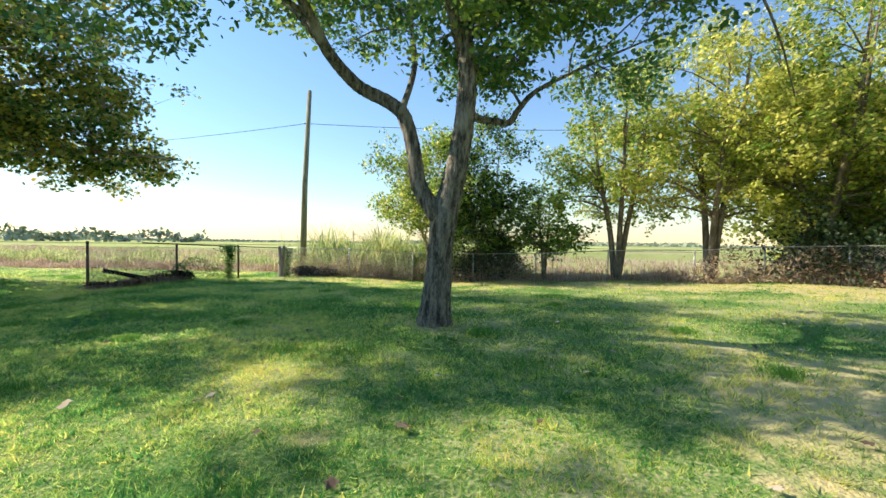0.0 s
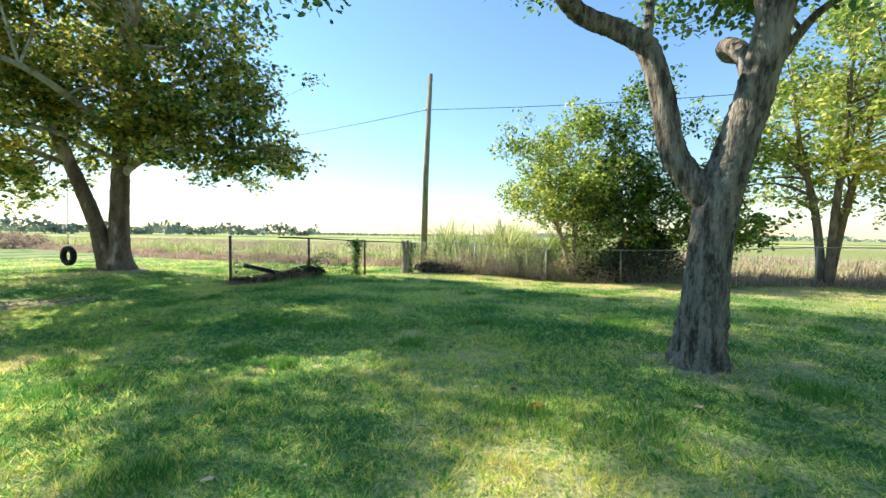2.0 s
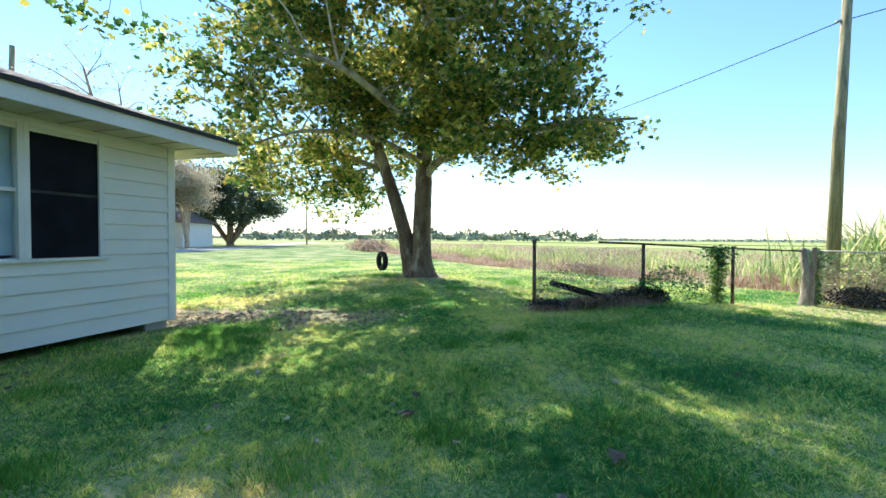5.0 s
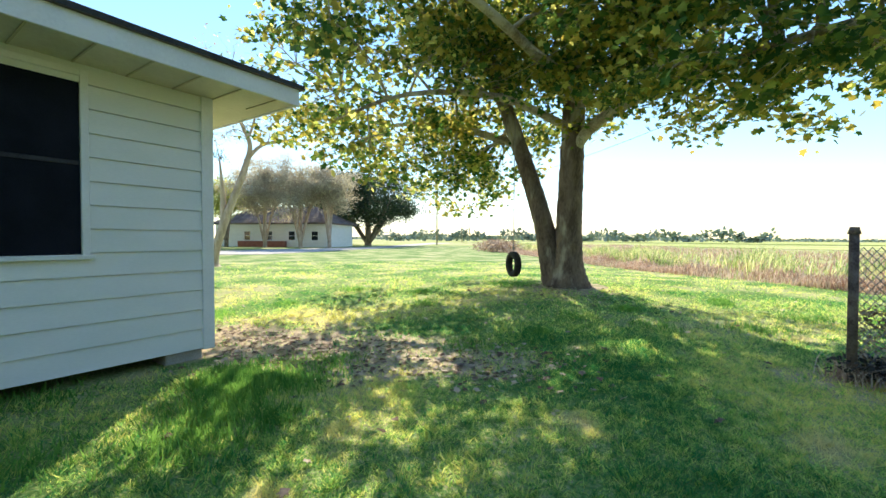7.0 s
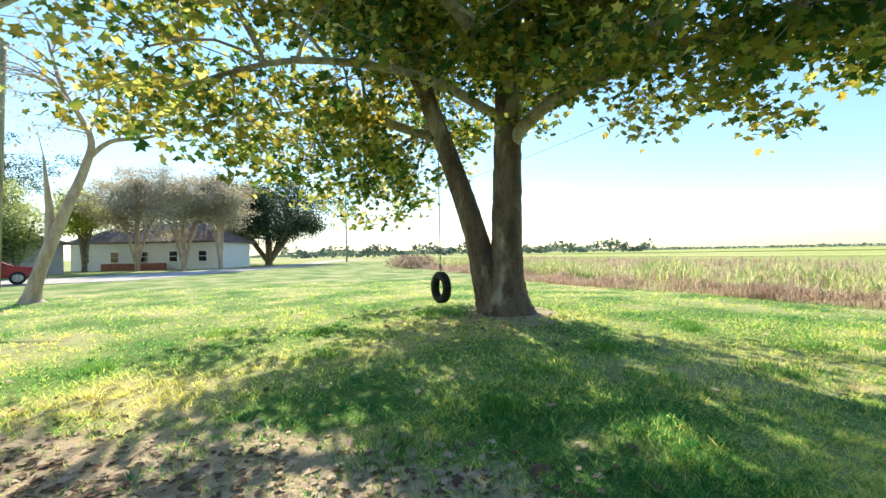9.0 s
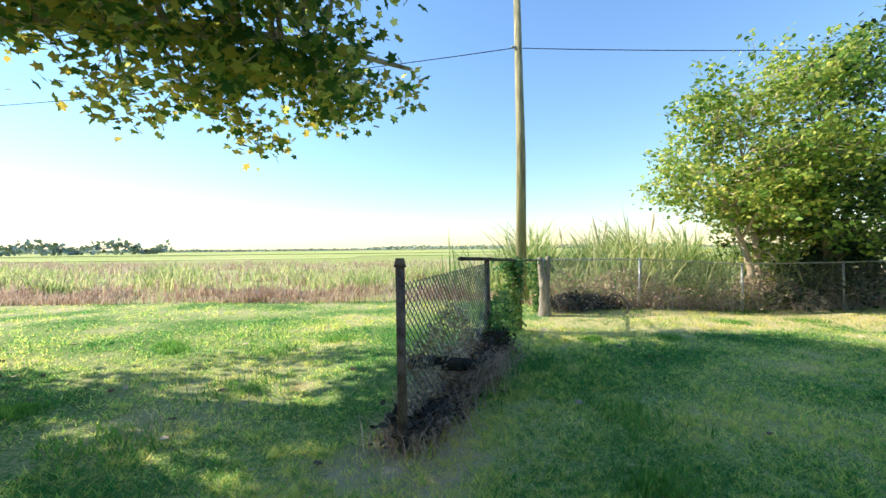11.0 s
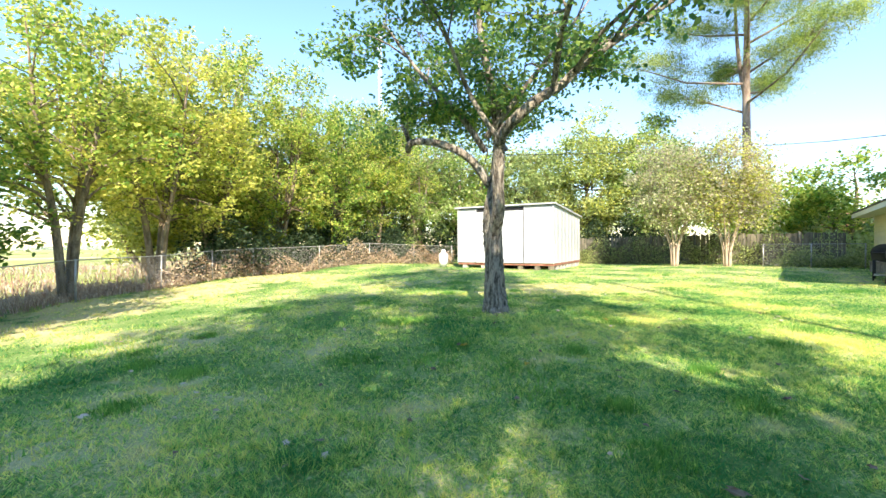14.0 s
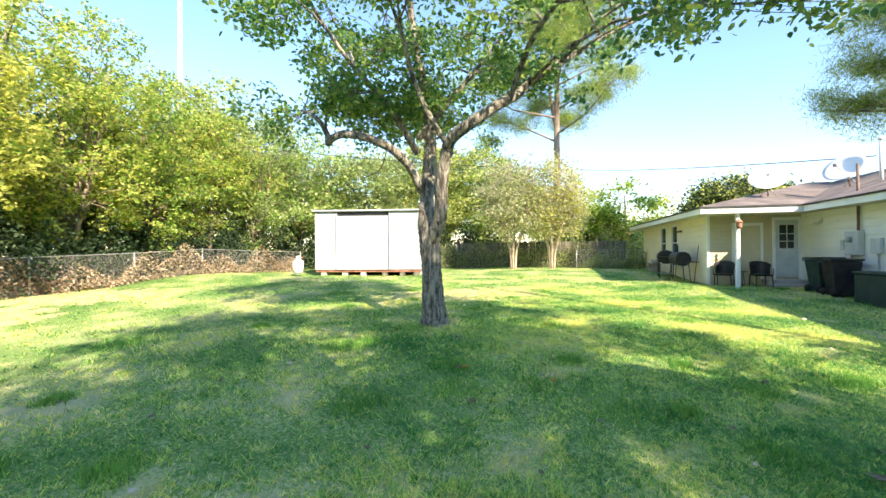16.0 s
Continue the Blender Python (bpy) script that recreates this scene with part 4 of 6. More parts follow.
S = (-16.0, 13.5, 0.0)
tree("sycamore_tree", "large twin-stemmed sycamore with broad drooping boughs beside the field", "tree", S,
     [[(-15.98, 13.5, -.15, .72), (-15.98, 13.5, .1, .48), (-15.98, 13.5, .6, .33), (-15.96, 13.5, 1.5, .285), (-15.95, 13.55, 3.0, .26), (-15.9, 13.6, 5.0, .22), (-15.7, 13.7, 8.0, .17), (-15.6, 13.8, 11, .12), (-15.6, 13.8, 14, .04)],
      [(-16.2, 13.35, -.1, .32), (-16.28, 13.25, .6, .27), (-16.45, 13.1, 1.6, .22), (-16.9, 12.8, 3.2, .19), (-17.6, 12.3, 5.5, .16), (-18.6, 11.8, 8.0, .13), (-19, 11.5, 11, .05)],
      [(-15.95, 13.52, 2.9, .13), (-15.7, 13.6, 3.35, .13), (-15.3, 13.72, 3.66, .12), (-14.8, 13.88, 3.85, .115), (-14.2, 14.1, 4.0, .10), (-12.8, 14.5, 4.15, .09), (-11.4, 14.9, 4.2, .06), (-10.0, 15.4, 4.1, .03)],
      [(-15.8, 13.6, 5.0, .13), (-14.2, 12.2, 6.0, .11), (-12.5, 11.2, 6.8, .08), (-11.2, 10.4, 7.3, .04)],
      [(-15.8, 13.6, 5.6, .13), (-15.0, 15.5, 7.0, .1), (-14, 17.2, 8.0, .05)],
      [(-15.8, 13.6, 4.2, .11), (-15.2, 11.8, 4.9, .10), (-14.6, 10.0, 5.3, .07), (-14.4, 8.6, 5.2, .03)],
      [(-16.95, 12.75, 3.4, .1), (-18.6, 11.3, 4.2, .08), (-20.0, 10.0, 4.3, .04)],
      [(-15.9, 13.55, 3.6, .1), (-16.2, 11.8, 4.2, .08), (-16.5, 9.8, 4.1, .05), (-16.7, 8.2, 3.4, .02)],
      [(-15.7, 13.7, 7.0, .12), (-13.5, 14.5, 9, .08), (-11.8, 15, 10.4, .04)],
      [(-17.6, 12.3, 5.5, .11), (-19.6, 13.4, 7, .08), (-21, 14.5, 8, .04)]],
     [(-15.6, 12.8, 6.8, 4.9, 4.8, 3.3), (-17.4, 12.9, 10.0, 5.5, 5.2, 4.0), (-20.0, 10.8, 6.4, 4.4, 4.4, 3.4), (-14.8, 10.0, 5.6, 2.6, 2.8, 1.8),
      (-12.4, 14.4, 3.8, 2.9, 2.2, 1.4), (-12.8, 14.1, 4.6, 3.0, 2.3, 1.7), (-18.6, 11.2, 3.7, 2.0, 1.9, 1.2), (-10.9, 14.6, 3.8, 1.7, 1.4, 0.8), (-16.5, 9.3, 3.7, 2.2, 2.0, 1.4),
      (-20.2, 13.1, 2.9, 1.5, 1.5, 0.9), (-15.2, 7.0, 4.8, 2.2, 2.0, 1.0),
      (-15.6, 5.0, 5.4, 1.9, 1.6, 0.9), (-13.6, 13.9, 3.7, 1.6, 1.1, 0.8), (-11.9, 14.6, 3.8, 1.5, 1.2, 0.8),
      (-16.5, 12.6, 5.2, 3.4, 3.2, 1.2),
      (-12.6, 13.6, 3.3, 1.5, 1.2, 0.7), (-15.2, 14.3, 3.6, 1.3, 1.2, 0.6), (-14.0, 14.0, 3.6, 1.3, 1.1, 0.6), (-19.9, 12.6, 3.7, 1.6, 1.6, 0.9), (-18.8, 13.2, 4.6, 2.2, 2.2, 1.0), (-16.4, 12.0, 4.2, 1.8, 1.6, 0.8), (-19.0, 14.0, 4.8, 2.0, 2.0, 1.0), (-13.4, 12.2, 4.8, 2.0, 1.8, 1.0),
      (-15.0, 13.0, 6.6, 4.2, 4.0, 2.2), (-14.0, 14.0, 5.8, 3.0, 2.5, 1.8), (-17.5, 12.5, 7.8, 4.5, 4.2, 2.5), (-15.8, 13.0, 9.5, 4.4, 4.2, 3.0),
      (-15.5, 9.0, 9.2, 3.8, 3.4, 2.0)], 1820, 40, 0.23, 0.13, LEAF_LOBED, M_SYCBARK, M_LEAF_SYC, 12, sides=24, rough=0.03, twig=0.02, limb_mat=M_SYCLIMB, zmin=2.1,
     m_leaf2=M_LEAF_Y, share2=0.2, shell=0.35, order=1.8, poolz=3.4, bough=9, bspread=0.62)


def fence_tree(i, x, y, H, R, m_leaf, low=1.2, stems=3, bark=None, label=None, m2=None, per=58, clumps=120, leaf=0.155, shape=LEAF_OVAL, spread=0.22, lean=0.0, squash=1.0):
    rng = random.Random(100 + i)
    z = gz(x, y) - 0.1
    st = []
    for k in range(stems):
        a = rng.uniform(0, 6.28)
        d = R * 0.35
        st.append([(x + 0.1 * k * math.cos(a), y + 0.1 * math.sin(a), z, 0.045 + 0.009 * H), (x + 0.3 * d * math.cos(a) + lean * .2, y + 0.3 * d * math.sin(a), z + H * 0.25, 0.03 + 0.008 * H),
                   (x + 0.7 * d * math.cos(a) + lean * .6, y + 0.7 * d * math.sin(a), z + H * 0.5, 0.02 + 0.005 * H), (x + d * math.cos(a) + lean, y + d * math.sin(a), z + H * 0.85, 0.012)])
    env = [(x + lean * .5, y, z + low + (H - low) * 0.4, R * .75, R * 0.7, (H - low) * 0.38)]
    for k in range(6):
        f = (k + 0.5) / 6
        a = k * 2.4 + rng.uniform(0, 1)
        w = R * (0.85 - 0.5 * abs(f - 0.4))
        env.append((x + lean * f + w * .6 * math.cos(a), y + w * .6 * math.sin(a), z + low + (H - low) * (0.15 + 0.75 * f), R * rng.uniform(.4, .62), R * rng.uniform(.4, .6), (H - low) * rng.uniform(.13, .22)))
    return tree("fence_tree", label or "bushy yellow-green tree growing along the chain-link fence", "tree", (x, y, z + 0.1), st, env, clumps, per, spread, leaf, shape,
                bark or M_TWIG, m_leaf, 200 + i, group="trees along the fence", m_leaf2=m2, share2=0.4, shell=0.2, sides=7, reach=1.12,
                bough=4, bspread=0.42, shoot=0.26 * R ** 0.9 + 0.1)


fence_tree(0, -0.9, 18.9, 6.2, 2.6, M_LEAF_G, 1.3, 2, M_PALEBARK, "slender pale-stemmed bright green tree at the fence", M_LEAF_Y, clumps=260, leaf=0.12, lean=-0.6)
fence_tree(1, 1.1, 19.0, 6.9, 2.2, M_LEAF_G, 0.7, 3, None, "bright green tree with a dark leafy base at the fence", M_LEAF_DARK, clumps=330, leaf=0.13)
fence_tree(2, 3.9, 18.9, 4.6, 1.5, M_LEAF_G, 0.7, 2, None, "small airy green tree at the fence", M_LEAF_T1, clumps=72)
fence_tree(3, 6.5, 17.4, 9.3, 3.3, M_LEAF_Y, 1.6, 3, None, None, M_LEAF_G, clumps=260, shape=LEAF_DIAMOND)
fence_tree(4, 9.3, 16.0, 10.0, 3.4, M_LEAF_Y, 1.5, 4, None, None, M_LEAF_Y, clumps=278, shape=LEAF_DIAMOND)
fence_tree(5, 12.3, 14.8, 11.0, 3.8, M_LEAF_Y, 0.7, 4, None, None, M_LEAF_G, clumps=313, shape=LEAF_DIAMOND)
fence_tree(6, 14.6, 12.2, 10.6, 3.7, M_LEAF_Y, 0.7, 3, None, None, M_LEAF_G, clumps=295, shape=LEAF_DIAMOND)
fence_tree(7, 16.9, 9.6, 10.4, 3.6, M_LEAF_G, 0.7, 3, None, "tall bright green tree overhanging the chain-link fence", M_LEAF_Y, clumps=313, shape=LEAF_DIAMOND)
fence_tree(8, 18.8, 6.6, 10.0, 3.6, M_LEAF_Y, 0.6, 3, None, None, M_LEAF_G, clumps=295, shape=LEAF_DIAMOND)
fence_tree(9, 20.5, 3.2, 10.0, 3.6, M_LEAF_OLIVE, 0.6, 3, None, "dull green tree behind the garden shed", M_LEAF_G, clumps=278, shape=LEAF_DIAMOND)

# ---- trees behind the shed and round the place ----
def big_tree(name, label, x, y, H, R, m1, m2=None, low=1.5, seed=0, clumps=150, per=60, leaf=0.26, bark=None, spread=0.55, stems=2, group="", shell=0.4, rb=0.22):
    rng = random.Random(seed)
    z = gz(x, y) - 0.1
    st = [[(x, y, z, rb * 1.3), (x, y, z + 0.5, rb), (x + rng.uniform(-.4, .4), y, z + low + 0.5, rb * 0.8), (x, y + rng.uniform(-.5, .5), z + H * 0.6, rb * 0.45), (x, y, z + H * 0.9, 0.02)]]
    for k in range(stems):
        a = rng.uniform(0, 6.28)
        st.append([(x, y, z + 0.3, rb * .6), (x + 0.25 * R * math.cos(a), y + 0.25 * R * math.sin(a), z + low + 0.8, rb * .5), (x + 0.6 * R * math.cos(a), y + 0.6 * R * math.sin(a), z + H * 0.65, 0.03)])
    env = [(x, y, z + low + (H - low) * .5, R, R, (H - low) * .5), (x + R * .3, y - R * .2, z + low + (H - low) * .38, R * .8, R * .8, (H - low) * .36)]
    return tree(name, label, "tree", (x, y, z + 0.1), st, env, clumps, per, spread, leaf, LEAF_DIAMOND, bark or M_TWIG, m1, 300 + seed, group=group, m_leaf2=m2, share2=0.35,
                shell=shell, sides=7, twig=0.02, bough=5, bspread=0.13 * R)


for i, (x, y, H, R, m1, m2, lab) in enumerate([
        (22.5, 5.5, 12.2, 4.0, M_LEAF_OLIVE, M_LEAF_Y, "leafy dull green tree behind the fence corner"),
        (23.5, -0.5, 10.8, 4.2, M_LEAF_OLIVE, M_LEAF_G, "leafy dull green tree behind the white shed"),
        (22.0, -6.0, 10.2, 4.0, M_LEAF_OLIVE, None, "leafy dull green tree behind the white shed"),
        (20.0, -11.0, 11.8, 3.9, M_LEAF_OLIVE, M_LEAF_Y, "leafy pale green tree behind the board fence"),
        (17.0, -14.5, 10.8, 3.5, M_LEAF_OLIVE, M_LEAF_G, "leafy dull green tree behind the board fence"),
        (12.0, -18.5, 6.4, 3.2, M_LEAF_G, M_LEAF_Y, "low bright green tree behind the board fence"),
        (8.0, -20.5, 6.6, 3.4, M_LEAF_G, M_LEAF_Y, "low bright green tree behind the board fence"),
        (2.0, -27.0, 7.2, 3.4, M_LEAF_DARK, M_LEAF_Y, "dark green tree rising behind the house roof"),
        (27.0, 9.0, 10.0, 4.0, M_LEAF_Y, M_LEAF_OLIVE, "tall pale green tree beyond the fence corner"),
        (14.8, 18.2, 9.0, 3.4, M_LEAF_OLIVE, M_LEAF_Y, "leafy tree behind the row along the fence"),
        (18.2, 15.0, 9.6, 3.6, M_LEAF_OLIVE, M_LEAF_Y, "leafy tree behind the row along the fence"),
        (21.2, 11.6, 10.0, 3.6, M_LEAF_OLIVE, M_LEAF_DARK, "leafy tree behind the row along the fence")]):
    big_tree("back_tree", lab, x, y, H, R, m1, m2, 1.0 if i != 7 and i != 8 else 2.5, 20 + i, 430 if i not in (5, 6) else 190, 55, 0.25, spread=0.45, group="trees behind the back fence")

# crepe myrtles by the board fence
for i, (x, y, H, R, m1, m2) in enumerate([(9.6, -8.6, 7.4, 2.3, M_LEAF_GREY, M_LEAF_OLIVE), (7.9, -10.3, 6.9, 2.2, M_LEAF_Y, M_LEAF_GREY)]):
    z = gz(x, y)
    st = []
    rng = random.Random(60 + i)
    for k in range(6):
        a = k * 1.05 + i
        r = 0.12
        st.append([(x + r * math.cos(a), y + r * math.sin(a), z - 0.1, 0.07), (x + 2 * r * math.cos(a), y + 2 * r * math.sin(a), z + 1.2, 0.055),
                   (x + R * .35 * math.cos(a), y + R * .35 * math.sin(a), z + 2.8, 0.035), (x + R * .6 * math.cos(a), y + R * .6 * math.sin(a), z + H * .8, 0.01)])
    tree("crepe_myrtle", "multi-stemmed crepe myrtle with pale bark before the board fence", "tree", (x, y, z), st,
         [(x, y, z + 4.7, R, R, 2.5), (x - .3, y, z + 3.2, R * .95, R * .95, 1.4)], 230, 75, 0.38, 0.14, LEAF_DIAMOND, M_PALEBARK, m1, 70 + i, m_leaf2=m2, share2=0.5, shell=0.2,
         group="crepe myrtles", sides=7, twig=0.012, split=True)


def make_pine(x, y, H, seed, label, lo=0.42, reach=6.0):
    rng = random.Random(seed)
    nr = np.random.default_rng(seed)
    z = gz(x, y)
    t = thing("pine_tree", label, "tree", "pine trees", (x, y, z))
    tubes("trunk", [smooth_path([(0, 0, -.2, .36), (0.1, 0, 1, .3), (.2, 0.1, H * .4, .24), (0, .3, H * .7, .16), (.2, .1, H, .04)])], M_PINEBARK, t, sides=10)
    limbs, cs = [], []
    for k in range(21):
        s = lo + (1 - lo) * k / 21
        a = k * 2.4 + rng.uniform(-.4, .4)
        L = reach * (1.15 - s) * rng.uniform(0.75, 1.25) * 1.35
        z0 = H * s
        end = (L * math.cos(a), L * math.sin(a), z0 + rng.uniform(1.2, 4.2))
        limbs.append([(0.1, 0.2, z0, .09), (end[0] * .5, end[1] * .5, z0 + (end[2] - z0) * rng.uniform(.15, .6), .06), (*end, .02)])
        for j in range(21):
            f = rng.uniform(0.35, 1.05)
            q = (end[0] * f + rng.gauss(0, .7), end[1] * f + rng.gauss(0, .7), z0 + (end[2] - z0) * f + rng.gauss(0.15, .3))
            limbs.append([(end[0] * f * .85, end[1] * f * .85, z0 + (end[2] - z0) * f, .02), (*q, .008)])
            cs.append(q)
    limbs.append(smooth_path([(.15, .1, H * .45, .17), (1.1, -.4, H * .6, .13), (1.5, -.6, H * .78, .08), (1.4, -.5, H * .97, .02)]))
    tubes("limb", limbs, M_PINEBARK, t, sides=5)
    c = np.repeat(np.array(cs), 300, axis=0)
    c = c + nr.normal(size=c.shape) * np.array([0.42, 0.42, 0.26])
    raw_mesh("crown", leaf_cloud(c, 0.34, nr, LEAF_NEEDLE * np.array([1.8, 1, 1]), 0.1, -0.8), 3, M_PINE, t)


make_pine(11.2, -16.5, 23.0, 5, "tall pine with open tufted boughs behind the board fence", 0.42, 6.6)
make_pine(-9.0, -13.5, 13.0, 8, "pine with dark tufted boughs rising behind the house", 0.5, 5.0)

# ---- board fence and low side fence ----
bf = thing("board_fence", "old grey wooden board fence with vines at the yard back", "fence")
rb = random.Random(9)
BF = [(18.6, -4.5), (14.9, -8.8), (5.6, -15.4)]
nb = 0
for (x0, y0), (x1, y1) in zip(BF, BF[1:]):
    L = math.hypot(x1 - x0, y1 - y0)
    a = math.degrees(math.atan2(y1 - y0, x1 - x0))
    board = bpy.data.meshes.new("board")
    bm = box(bmesh.new(), (-0.068, -0.011, 0), (0.068, 0.011, 1.75), 0.003)
    bm.to_mesh(board), bm.free()
    board.materials.append(M_FENCEWOOD)
    for i in range(int(L / 0.15)):
        s = (i + 0.5) * 0.15 / L
        x, y = x0 + (x1 - x0) * s, y0 + (y1 - y0) * s
        ob = new("board", board)
        ob.parent = bf
        ob.matrix_basis = pose(x, y, gz(x, y) + rb.uniform(-.03, .05), rb.uniform(-1, 1), rb.uniform(-1.2, 1.2), a)
    for hz_ in (0.4, 1.35):
        boxpart("fence_rail", (0, 0.013, hz_), (L, 0.055, hz_ + 0.09), M_FENCEWOOD, bf, m=pose(x0, y0, gz((x0 + x1) / 2, (y0 + y1) / 2), 0, 0, a))
    for i in range(int(L / 2.4) + 1):
        x, y = x0 + (x1 - x0) * i * 2.4 / L, y0 + (y1 - y0) * i * 2.4 / L
        cyl("fence_post", (x, y, gz(x, y) - .1), (x, y, gz(x, y) + 1.85), 0.06, 0.055, M_FENCEWOOD, bf, sides=8)
fence_run("side_fence", "low galvanised chain-link fence between crepe myrtle and house", [(7.0, -11.6), (3.9, -13.6)], 1.15, every=1.8, seed=4)


def leaf_patch(name, label, category, pts, count, size, spread, height, material, seed, shape=LEAF_OVAL, kind="stuff", z0=0.05):
    """A low thicket of leaves along a line of ground places."""
    rng = np.random.default_rng(seed)
    pts = np.array(pts, float)
    seg = rng.integers(0, len(pts) - 1, count)
    f = rng.uniform(size=count)
    c = pts[seg] * (1 - f)[:, None] + pts[seg + 1] * f[:, None]
    c = c + rng.normal(size=c.shape) * spread
    wob = 0.55 + 0.45 * np.sin(c[:, 0] * 1.7 + seed) * np.cos(c[:, 1] * 2.3)
    z = ground_z(c[:, 0], c[:, 1]) + z0 + height * wob * rng.uniform(0, 1, count)
    ob = raw_mesh(name, leaf_cloud(np.column_stack([c, z]), size, rng, shape, 0.3), len(shape), material)
    return tagged(ob, label, category, kind=kind)


leaf_patch("fence_vines", "dry reddish vines climbing the chain-link fence", "vines", FENCE[6:], 10500, 0.08, 0.16, 1.45, M_VINE, 1)
# undergrowth leaves coloured very dark to stand for the shade under the crowns
leaf_patch("fence_undergrowth", "leafy undergrowth below the fence trees, coloured dark for hollow shade", "undergrowth", [(11.5, 14.6), (13, 13.6), (15.2, 11.2), (16.4, 9.6), (17.6, 7.6), (18.8, 5)],
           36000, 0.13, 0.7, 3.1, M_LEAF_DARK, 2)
leaf_patch("fence_undergrowth", "leafy undergrowth round the small fence trees, coloured dark for hollow shade", "undergrowth", [(-0.2, 19.2), (1.2, 19.3), (2.6, 19.2)], 11000, 0.11, 0.4, 2.3, M_LEAF_DARK, 5)
leaf_patch("fence_brush", "dry tan brush and twigs along the fence foot", "brush", [(-6.8, 18.2), (-4.6, 18.9), (-1.9, 19.0), (0.7, 19.0), (3.3, 18.5)], 15000, 0.055, 0.3, 1.0, M_DRY, 3)
leaf_patch("fence_brush", "olive green leafy weeds mixed into the fence brush", "brush", [(-6.6, 18.6), (-4.6, 19.1), (-1.9, 19.2), (0.7, 19.2), (3.3, 18.7)], 12000, 0.07, 0.3, 1.15, M_LEAF_OLIVE, 13)
# shade between the back trees put into this thicket's dark leaf colour
leaf_patch("back_thicket", "thicket behind the shed, coloured dark for its shaded gaps", "thicket", [(19.5, 9), (21.5, 4), (21.5, -3), (18.5, -9), (15, -12.5)], 30000, 0.2, 0.9, 3.6, M_LEAF_DARK, 6)
leaf_patch("back_thicket", "olive green thicket behind the board fence", "thicket", [(16.0, -13.5), (11.5, -16.5), (6.5, -19.5), (1.5, -22.5)], 13000, 0.24, 0.8, 3.0, M_LEAF_OLIVE, 16, LEAF_DIAMOND)
leaf_patch("board_fence_vines", "green vines over the old board fence", "vines", [(17.5, -5.6), (14.9, -8.6), (10.5, -11.7), (5.8, -15.0)], 9000, 0.09, 0.15, 1.9, M_LEAF_OLIVE, 7)
leaf_patch("side_shrubs", "low shrubs behind the side fence", "shrubs", [(6.6, -12.4), (3.6, -14.4)], 6000, 0.08, 0.3, 1.1, M_LEAF_OLIVE, 8)
leaf_patch("dead_brush_pile", "dark pile of dead brush at the fence foot", "brush pile", [(-6.8, 18.0), (-5.2, 18.5)], 3400, 0.07, 0.13, 0.42, M_DEADVINE, 9)
leaf_patch("hedge", "far low reddish hedge along the field edge", "hedge", [(-66, 39), (-52, 32), (-44, 28)], 9000, 0.22, 0.9, 1.2, M_VINE, 10)
hose = thing("garden_hose", "short dark hose bent up out of the lawn beside the gatepost", "hose", at=(-5.35, 17.6, gz(-5.35, 17.6)))
tubes("hose_tube", [smooth_path([(-.05, .55, .35, .022), (-.1, .3, .40, .022), (.02, .1, .33, .022), (.08, .0, .15, .022), (.0, -.05, -.03, .022)])], M_DEADVINE, hose, sides=8)
v = thing("fence_vine", "green creeper wrapped round a rusty post of the broken fence", "vine", at=(-8.35, 15.6, gz(-8.35, 15.6)))
rv = np.random.default_rng(3)
cyl("vine_stem", (0, 0, -0.05), (0.02, 0, 1.15), 0.03, 0.02, M_TWIG, v)
c = np.column_stack([rv.normal(size=1500) * 0.08, rv.normal(size=1500) * 0.08, rv.uniform(0, 1.2, 1500)])
c[:300, :2] *= 2.2
c[:300, 2] = rv.uniform(0.95, 1.2, 300)
raw_mesh("vine_leaves", leaf_cloud(c, 0.07, rv, LEAF_OVAL), 6, M_LEAF_T1, v)
v2 = copy_thing(v, pose(-7.15, 18.0, gz(-7.15, 18.0)))
tagged(v2, "green creeper hanging on the fence corner beside the wooden gatepost")

# dark brush and log under the broken fence
leaf_patch("dead_vines", "dark dead vines tangled at the foot of the broken fence", "dead vines", [(-10.1, 11.75), (-9.6, 12.7), (-9.1, 13.8), (-8.9, 14.2)], 4200, 0.05, 0.09, 0.30, M_DEADVINE, 11)
leaf_patch("dry_creeper", "reddish dry creeper caught in the broken chain-link fence", "vines", [(-10.1, 11.75), (-9.6, 12.7), (-9.1, 13.8)], 1900, 0.04, 0.02, 1.05, M_VINE, 14)
leaf_patch("fence_creeper", "green creeper over the far end of the broken fence", "vines", [(-9.15, 13.7), (-8.9, 14.2), (-8.5, 15.3)], 1500, 0.05, 0.08, 1.3, M_LEAF_T1, 15)
lg = thing("charred_log", "dark charred log leaning in the broken chain-link fence", "log", at=(-9.75, 12.35, 0.0))
tubes("log", [smooth_path([(-0.28, -0.25, 0.40, 0.055), (-0.05, 0.05, 0.30, 0.06), (0.25, 0.45, 0.16, 0.06), (0.5, 0.8, 0.06, 0.05)])], M_CHAR, lg, sides=9)


